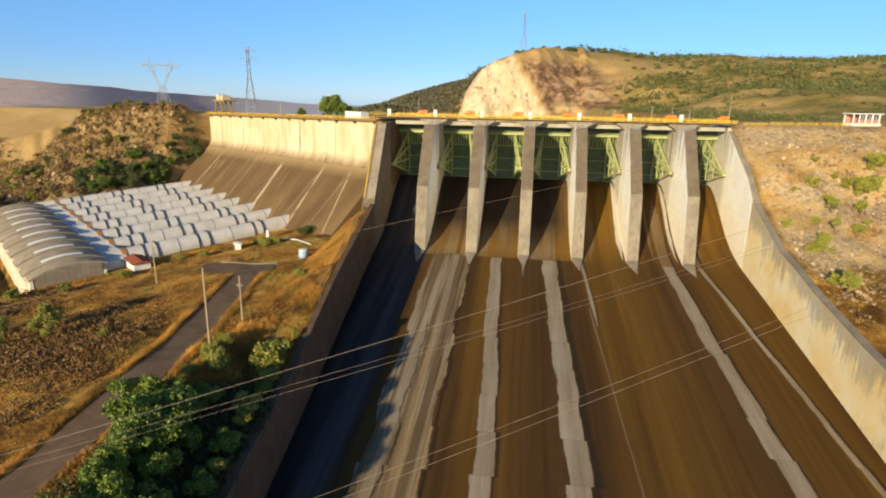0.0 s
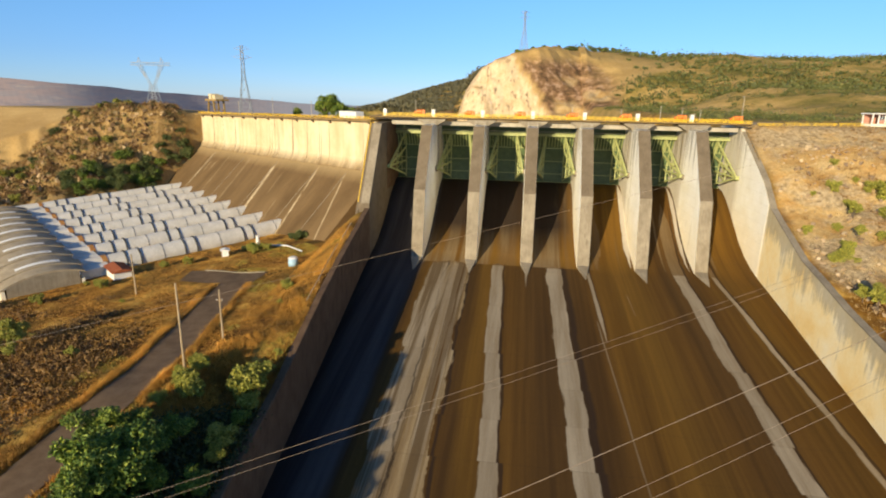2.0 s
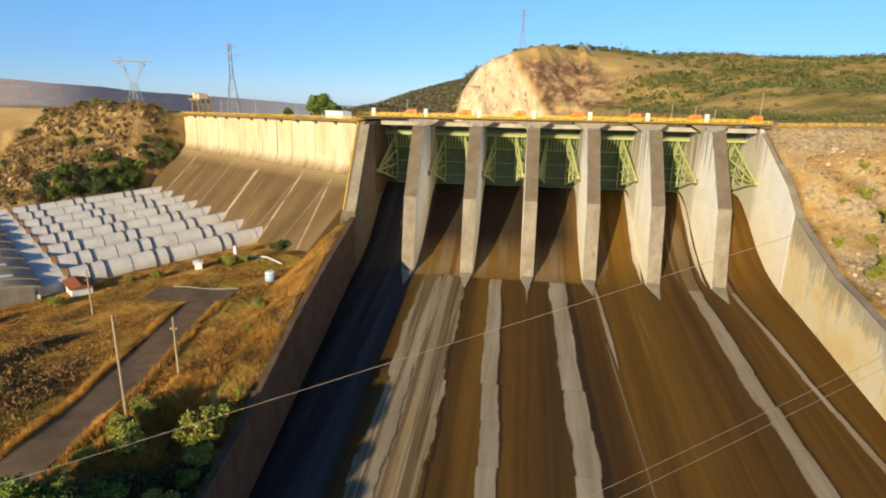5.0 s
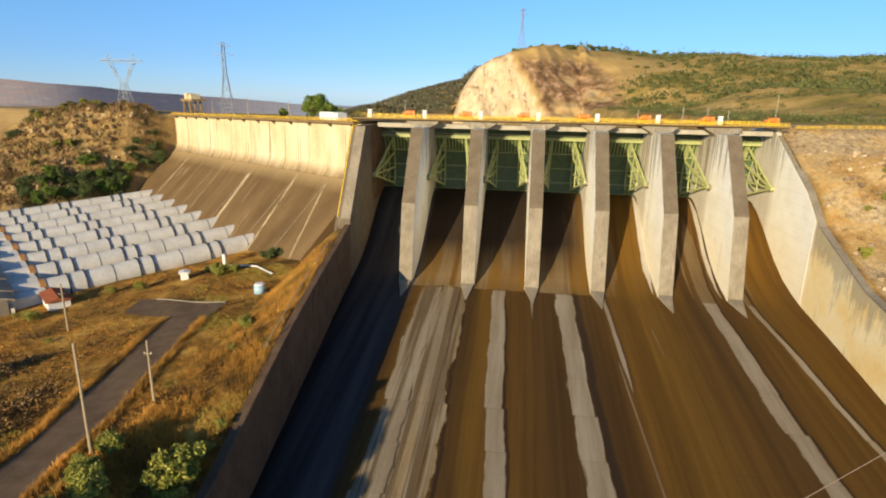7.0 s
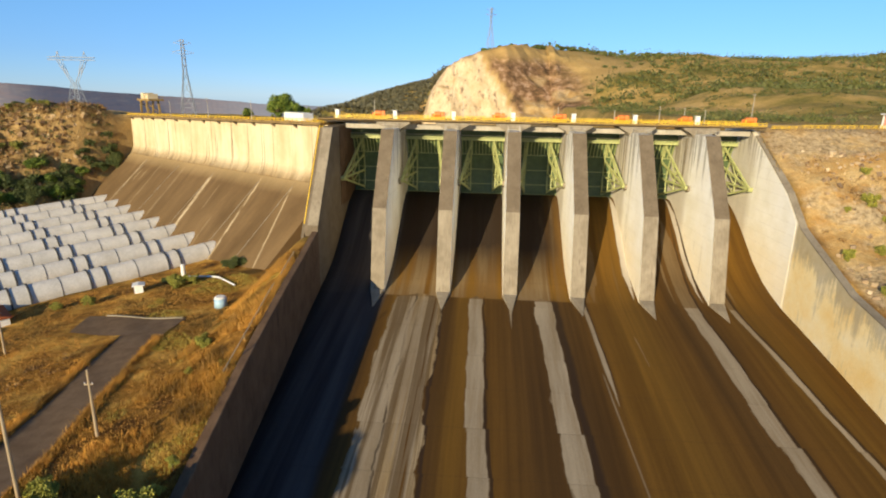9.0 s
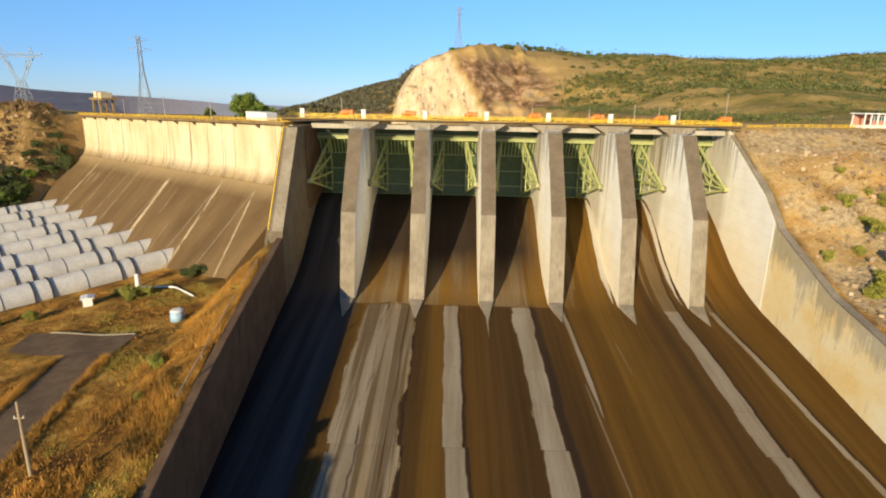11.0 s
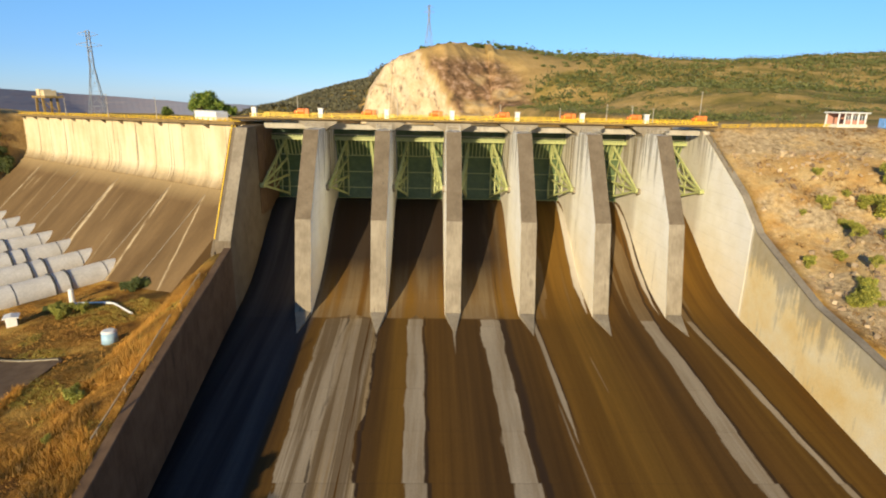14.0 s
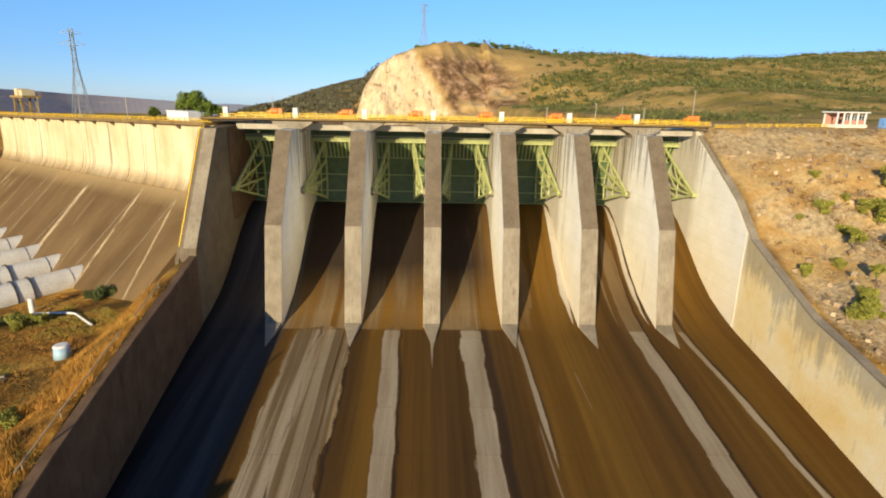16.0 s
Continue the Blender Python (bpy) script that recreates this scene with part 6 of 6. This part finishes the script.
# bushes in the yard
for x, y, s in ((3.4, -104.6, 1.75), (2.0, -106.2, 1.3), (-2.4, -111.0, 1.35), (-3.9, -109.6, 1.1), (4.6, -108.5, 1.1), (-5.2, -108.4, 0.9), (-30.5, -34.5, 1.2), (-33.5, -32, 1.0), (-45, -44.5, 0.9), (-50, -47, 0.8),
                (-28, -33, 0.8), (-4.8, -104.5, 0.95), (-6.5, -103, 0.7), (-56, -62, 0.9), (-72, -78, 1.2), (-63, -73, 1.0), (-80, -92, 1.3)):
    plant(bush_b, x, y, s, float(rng.uniform(0, 360)))
for x, y, s in ((-22.6, -19.8, 0.8), (-25.6, -21.6, 0.85), (-36, -31, 0.6), (-75, -88, 1.2)):
    plant(bush_a, x, y, s, float(rng.uniform(0, 360)))
# belt at the foot of the spur and by the dam's far end
for k in range(52):
    u, n = 136.5 + rng.uniform(0, 1) ** 1.3 * 11, 20 + rng.uniform(0, 38)
    p = dam_pt(u, n, 0)
    plant((tree_b, bush_a)[k % 2], p.x, p.y, (0.75, 1.7)[k % 2] * rng.uniform(0.8, 1.2), float(rng.uniform(0, 360)))
for k in range(18):
    u, n = 142.6 + rng.uniform(0, 3), rng.uniform(1.5, 28)
    p = dam_pt(u, n, 0)
    plant(bush_a, p.x, p.y, rng.uniform(1.0, 1.7), float(rng.uniform(0, 360)))
for k in range(34):
    u, n = 138 + rng.uniform(0, 40), rng.uniform(20, 92)
    p = dam_pt(u, n, 0)
    plant((bush_b, bush_b, bush_a)[k % 3], p.x, p.y, rng.uniform(0.7, 1.5), float(rng.uniform(0, 360)))
# right bank
for x, y, sc in ((126, -33, 1.8), (128.5, -31, 1.5), (123.5, -30.5, 1.1), (108, -53.5, 1.2), (109.5, -51, 0.9), (106.2, -54.5, 1.1), (114.6, -31.2, 1.0), (117.5, -33.5, 0.8), (131, -26, 1.6), (119, -46, 1.0), (104.5, -44, 0.8), (112, -41, 0.8)):
    plant(bush_b, x, y, sc, float(rng.uniform(0, 360)))
for x, y, sc in ((116.3, -38.5, 0.75), (104.6, -72.5, 0.85), (103.8, -69.0, 0.6), (113, -48, 0.5), (122, -40, 0.6)):
    plant(tree_c, x, y, sc, float(rng.uniform(0, 360)))
for k in range(26):
    x, y = 105 + rng.uniform(0, 55), rng.uniform(-85, -22)
    plant(bush_b, x, y, rng.uniform(0.35, 0.85), float(rng.uniform(0, 360)))
# low scrub in the yard
for k in range(16):
    x, y = rng.uniform(-95, -2), rng.uniform(-118, -58)
    if bool(keep_off(np.array([x]), np.array([y]))[0]):
        plant(bush_b, x, y, rng.uniform(0.35, 0.95), float(rng.uniform(0, 360)))
# behind the crest
for x, y, s in ((-87, 180, 1.7), (-82, 183, 1.8), (-91, 186, 1.3), (-77, 181, 1.4), (-72, 184, 1.1), (-110, 190, 0.9)):
    plant(tree_b, x, y, s * 1.1, float(rng.uniform(0, 360)), 0.0).scale[2] = s * 1.5


def scatter_stuff(name, pts, size, material, label, flat):
    ob = leaf_mesh(name, pts, size, material, flat)
    return tagged(ob, label, name.replace("_", " "), kind="stuff")


def build_grass(name, xs, ys, blades, h, material, label):
    """Tufts of upright blades as one mesh."""
    k = len(xs)
    zs = height(xs, ys)
    base = np.repeat(np.stack([xs, ys, zs], 1), blades, 0) + np.concatenate([rng.normal(size=(k * blades, 2)) * 0.22, np.zeros((k * blades, 1))], 1)
    ang = rng.uniform(0, 2 * np.pi, k * blades)
    w = np.stack([np.cos(ang), np.sin(ang), 0 * ang], 1) * rng.uniform(0.02, 0.055, (k * blades, 1))
    hh = np.repeat(h * rng.uniform(0.4, 1.3, k), blades) * rng.uniform(0.6, 1.1, k * blades)
    tip = base + np.stack([rng.normal(size=k * blades) * 0.25 * hh, rng.normal(size=k * blades) * 0.25 * hh, hh], 1)
    v = np.stack([base - w, base + w, tip], 1).reshape(-1, 3)
    v[:, 2] -= 0.03
    me = bpy.data.meshes.new(name)
    me.from_pydata(v.tolist(), [], np.arange(len(v)).reshape(-1, 3).tolist())
    me.materials.append(material)
    return tagged(new(name, me), label, "grass", kind="stuff")


gx, gy = rng.uniform(-95, 9, 60000), rng.uniform(-150, -14, 60000)
ok = keep_off(gx, gy) & (np.sin(gx / 5.1) * np.cos(gy / 6.3) + rng.normal(size=len(gx)) * 0.7 > -0.5)
build_grass("dry_grass", gx[ok], gy[ok], 6, 0.30, M_straw, "golden dry grass over the yard and banks")
gy = rng.uniform(-118, -36, 9500)
gx = xl(gy) - 1.6 - 12 * rng.uniform(0, 1, 9500) ** 1.3
ok = keep_off(gx, gy) & (vnoise(gx, gy, 5.0, 5) > 0.38)
build_grass("tall_grass", gx[ok], gy[ok], 9, 0.95, M_straw, "tall tan grass along the training wall")
gy = rng.uniform(-140, -64, 5200)
lane = np.interp(gy, [-180, -134, -124, -112, -102, -90, -77, -66, -59], [-10, -11, -11.4, -12.3, -13.9, -16.4, -19.0, -21.4, -23.0])
gx = lane + np.where(rng.uniform(0, 1, 5200) < 0.65, -1, 1) * (3.75 + 1.3 * rng.uniform(0, 1, 5200) ** 2)
ok = vnoise(gx, gy, 3.0, 8) > 0.25
build_grass("lane_grass", gx[ok], gy[ok], 7, 0.8, M_straw, "tall dry grass lining the asphalt lane")
gx, gy = rng.uniform(-30, 9, 26000), rng.uniform(-125, -24, 26000)
ok = keep_off(gx, gy) & (vnoise(gx, gy, 7.0, 2) + 0.35 * sstep((gx - (xl(gy) - 9)) / 7) + 0.25 * sstep((gy + 36) / 8) > 0.70)
build_grass("verge_grass", gx[ok], gy[ok], 5, 0.45, M_verge, "patches of yellow-green grass beside the wall")
gx, gy = 102 + rng.uniform(0, 70, 14000) ** 1.0, rng.uniform(-110, -4, 14000)
ok = (np.sin(gx / 4.1) * np.cos(gy / 5.3) + rng.normal(size=len(gx)) * 0.6 > 0.0) & (gx > xr(gy) + 2.0)
build_grass("bank_grass", gx[ok], gy[ok], 6, 0.5, M_pale_straw, "dry straw grass on the rocky right bank")


def build_rocks(name, xs, ys, size, label, material=None):
    """Angular boulders, each a squashed and cut block, as one mesh."""
    verts, faces = [], []
    cube = np.array([[x, y, z] for z in (-1, 1) for y in (-1, 1) for x in (-1, 1)], float)
    quads = [(0, 2, 3, 1), (4, 5, 7, 6), (0, 1, 5, 4), (2, 6, 7, 3), (0, 4, 6, 2), (1, 3, 7, 5)]
    for x, y in zip(xs, ys):
        s = size * rng.uniform(0.35, 1.5) * rng.uniform(0.6, 1.2, 3)
        c = cube * s * rng.uniform(0.55, 1.1, (8, 3))
        q = np.array(Euler(rng.uniform(0, 6.3, 3)).to_matrix())
        p = c @ q.T + np.array([x, y, float(height(x, y)) + 0.1 * size])
        o = len(verts)
        verts += p.tolist()
        faces += [[o + i for i in f] for f in quads]
    me = bpy.data.meshes.new(name)
    me.from_pydata(verts, [], faces)
    me.materials.append(material or M_rockm)
    return tagged(new(name, me), label, "rocks", kind="stuff")


ru, rn = 140 + rng.uniform(0, 44, 1700), rng.uniform(6, 100, 1700)
rx, ry = DAM0[0] + UX * ru + NX * rn, DAM0[1] + UY * ru + NY * rn
build_rocks("spur_rocks", rx, ry, 0.7, "brown and pale boulders strewn over the spur", M_spur)
rx, ry = 103 + rng.uniform(0, 58, 1900), rng.uniform(-80, -14, 1900)
ok = vnoise(rx, ry, 11.0, 4) + rng.uniform(-0.25, 0.25, len(rx)) > 0.5
rx, ry = rx[ok], ry[ok]
build_rocks("bank_rocks", rx, ry, 0.36, "pale broken rock on the right bank")
# brown brush in the rough ground beyond the lane
k = 5200
bx, by = rng.uniform(-75, -15, k), rng.uniform(-146, -70, k)
edge = np.interp(by, [-146, -134, -112, -90, -77, -66], [-18.5, -18.5, -20.0, -24.5, -27.0, -30.0])
ok = keep_off(bx, by) & (bx < edge) & (vnoise(bx, by, 8.0, 11) + 0.25 * sstep((-92 - by) / 16) + 0.16 * rng.normal(size=k) > 0.68)
cen = np.stack([bx, by, height(bx, by) + 0.2], 1)[ok]
tuft = np.repeat(cen, 34, 0) + rng.normal(size=(len(cen) * 34, 3)) * np.repeat(rng.uniform(0.3, 0.85, (len(cen), 1)), 34, 0) * np.array([1.2, 1.2, 0.65])
scatter_stuff("yard_brush", tuft, 0.24, M_weed, "dark brown weeds in the rough ground by the lane", 0.5)
# dark leaves added to paint in the shade beneath the grove
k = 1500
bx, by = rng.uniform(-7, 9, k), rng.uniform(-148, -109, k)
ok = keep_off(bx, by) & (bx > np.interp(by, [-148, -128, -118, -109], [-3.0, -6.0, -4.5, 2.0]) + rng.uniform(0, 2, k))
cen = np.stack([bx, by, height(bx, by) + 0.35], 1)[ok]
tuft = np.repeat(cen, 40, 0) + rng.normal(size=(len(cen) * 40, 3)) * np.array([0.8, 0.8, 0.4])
scatter_stuff("undergrowth", tuft, 0.24, M_shade_leaves, "dark leaves standing in for the shade of the grove", 0.6)
# scrub and low trees on the hills
k = 7600
hx, hy = rng.uniform(40, 1150, k), 270 + 950 * rng.uniform(0, 1, k) ** 1.3
hz = height(hx, hy)
keep = (vnoise(hx, hy, 85.0, 4) + 0.6 * vnoise(hx, hy, 30.0, 9) + rng.normal(size=k) * 0.16 > 0.74) & ~((hx < 130) & (hy < 520))
cen = np.stack([hx, hy, hz + 1.0], 1)[keep]
blob = np.repeat(cen, 40, 0) + rng.normal(size=(len(cen) * 40, 3)) * np.repeat(rng.uniform(0.8, 1.0, (len(cen), 3)) * (0.9 + 3.8 * rng.uniform(0, 1, (len(cen), 1)) ** 2), 40, 0) * np.array([1.5, 1.3, 0.75])
k = 2600
hx, hy = 106 + 420 * rng.uniform(0, 1, k) ** 1.3, 40 + 300 * rng.uniform(0, 1, k)
ok = vnoise(hx, hy, 40.0, 3) + rng.normal(size=k) * 0.2 > 0.52
cen = np.stack([hx, hy, height(hx, hy) + 0.5], 1)[ok]
near = np.repeat(cen, 44, 0) + rng.normal(size=(len(cen) * 44, 3)) * np.repeat(0.5 + 1.6 * rng.uniform(0, 1, (len(cen), 1)) ** 2, 44, 0) * np.array([1.4, 1.3, 0.75])
scatter_stuff("slope_scrub", near, 0.42, M_scrub, "olive scrub on the slope behind the road", 0.6)
scatter_stuff("hill_scrub", blob, 1.1, M_scrub, "green scrub and low trees dotted over the hills", 0.7)
# dry brush between the rocks of the spur
k = 5600
bu, bn = 132 + rng.uniform(0, 56, k), rng.uniform(6, 102, k)
bu = bu + 26 * sstep((bn - 70) / 8) * rng.uniform(0, 1, k)
bx, by = DAM0[0] + UX * bu + NX * bn, DAM0[1] + UY * bu + NY * bn
cen = np.stack([bx, by, height(bx, by) + 0.3], 1)[keep_off(bx, by)]
tuft = np.repeat(cen, 34, 0) + rng.normal(size=(len(cen) * 34, 3)) * np.repeat(rng.uniform(0.3, 1.0, (len(cen), 1)), 34, 0) * np.array([1.2, 1.2, 0.7])
half_n = len(tuft) * 8 // 10
scatter_stuff("spur_brush", tuft[:half_n], 0.28, M_brush, "dry brown brush between the rocks of the spur", 0.5)
scatter_stuff("spur_scrub", tuft[half_n:], 0.30, M_scrub, "olive scrub between the rocks of the spur", 0.6)
# trees along the skyline of the hill
for j in range(40):
    x = 28 + 220 * float(rng.uniform(0, 1)) ** 1.3
    y = 500 + float(rng.uniform(0, 30)) + 0.3 * x
    plant((tree_b, bush_a)[j % 2], x, y, (0.8, 1.9)[j % 2] * float(rng.uniform(0.7, 1.3)), float(rng.uniform(0, 360)))
# dry brush on the right bank
k = 900
bx, by = 104 + rng.uniform(0, 56, k), rng.uniform(-85, -6, k)
ok = vnoise(bx, by, 9.0, 7) > 0.52
cen = np.stack([bx, by, height(bx, by) + 0.15], 1)[ok]
tuft = np.repeat(cen, 30, 0) + rng.normal(size=(len(cen) * 30, 3)) * np.repeat(rng.uniform(0.2, 0.75, (len(cen), 1)), 30, 0) * np.array([1.2, 1.2, 0.6])
scatter_stuff("bank_brush", tuft, 0.2, M_brush, "dry brown brush on the right bank", 0.5)
# woods on the ridge beyond the lake
k = 3200
fx, fy = rng.uniform(-460, -20, k), rng.uniform(640, 1350, k)
cen = np.stack([fx, fy, height(fx, fy) + 1.5], 1)
blob = np.repeat(cen, 30, 0) + rng.normal(size=(len(cen) * 30, 3)) * np.array([4.5, 4.5, 1.3])
scatter_stuff("far_woods", blob, 2.0, M_woods, "dull green woods on the far ridge", 0.7)
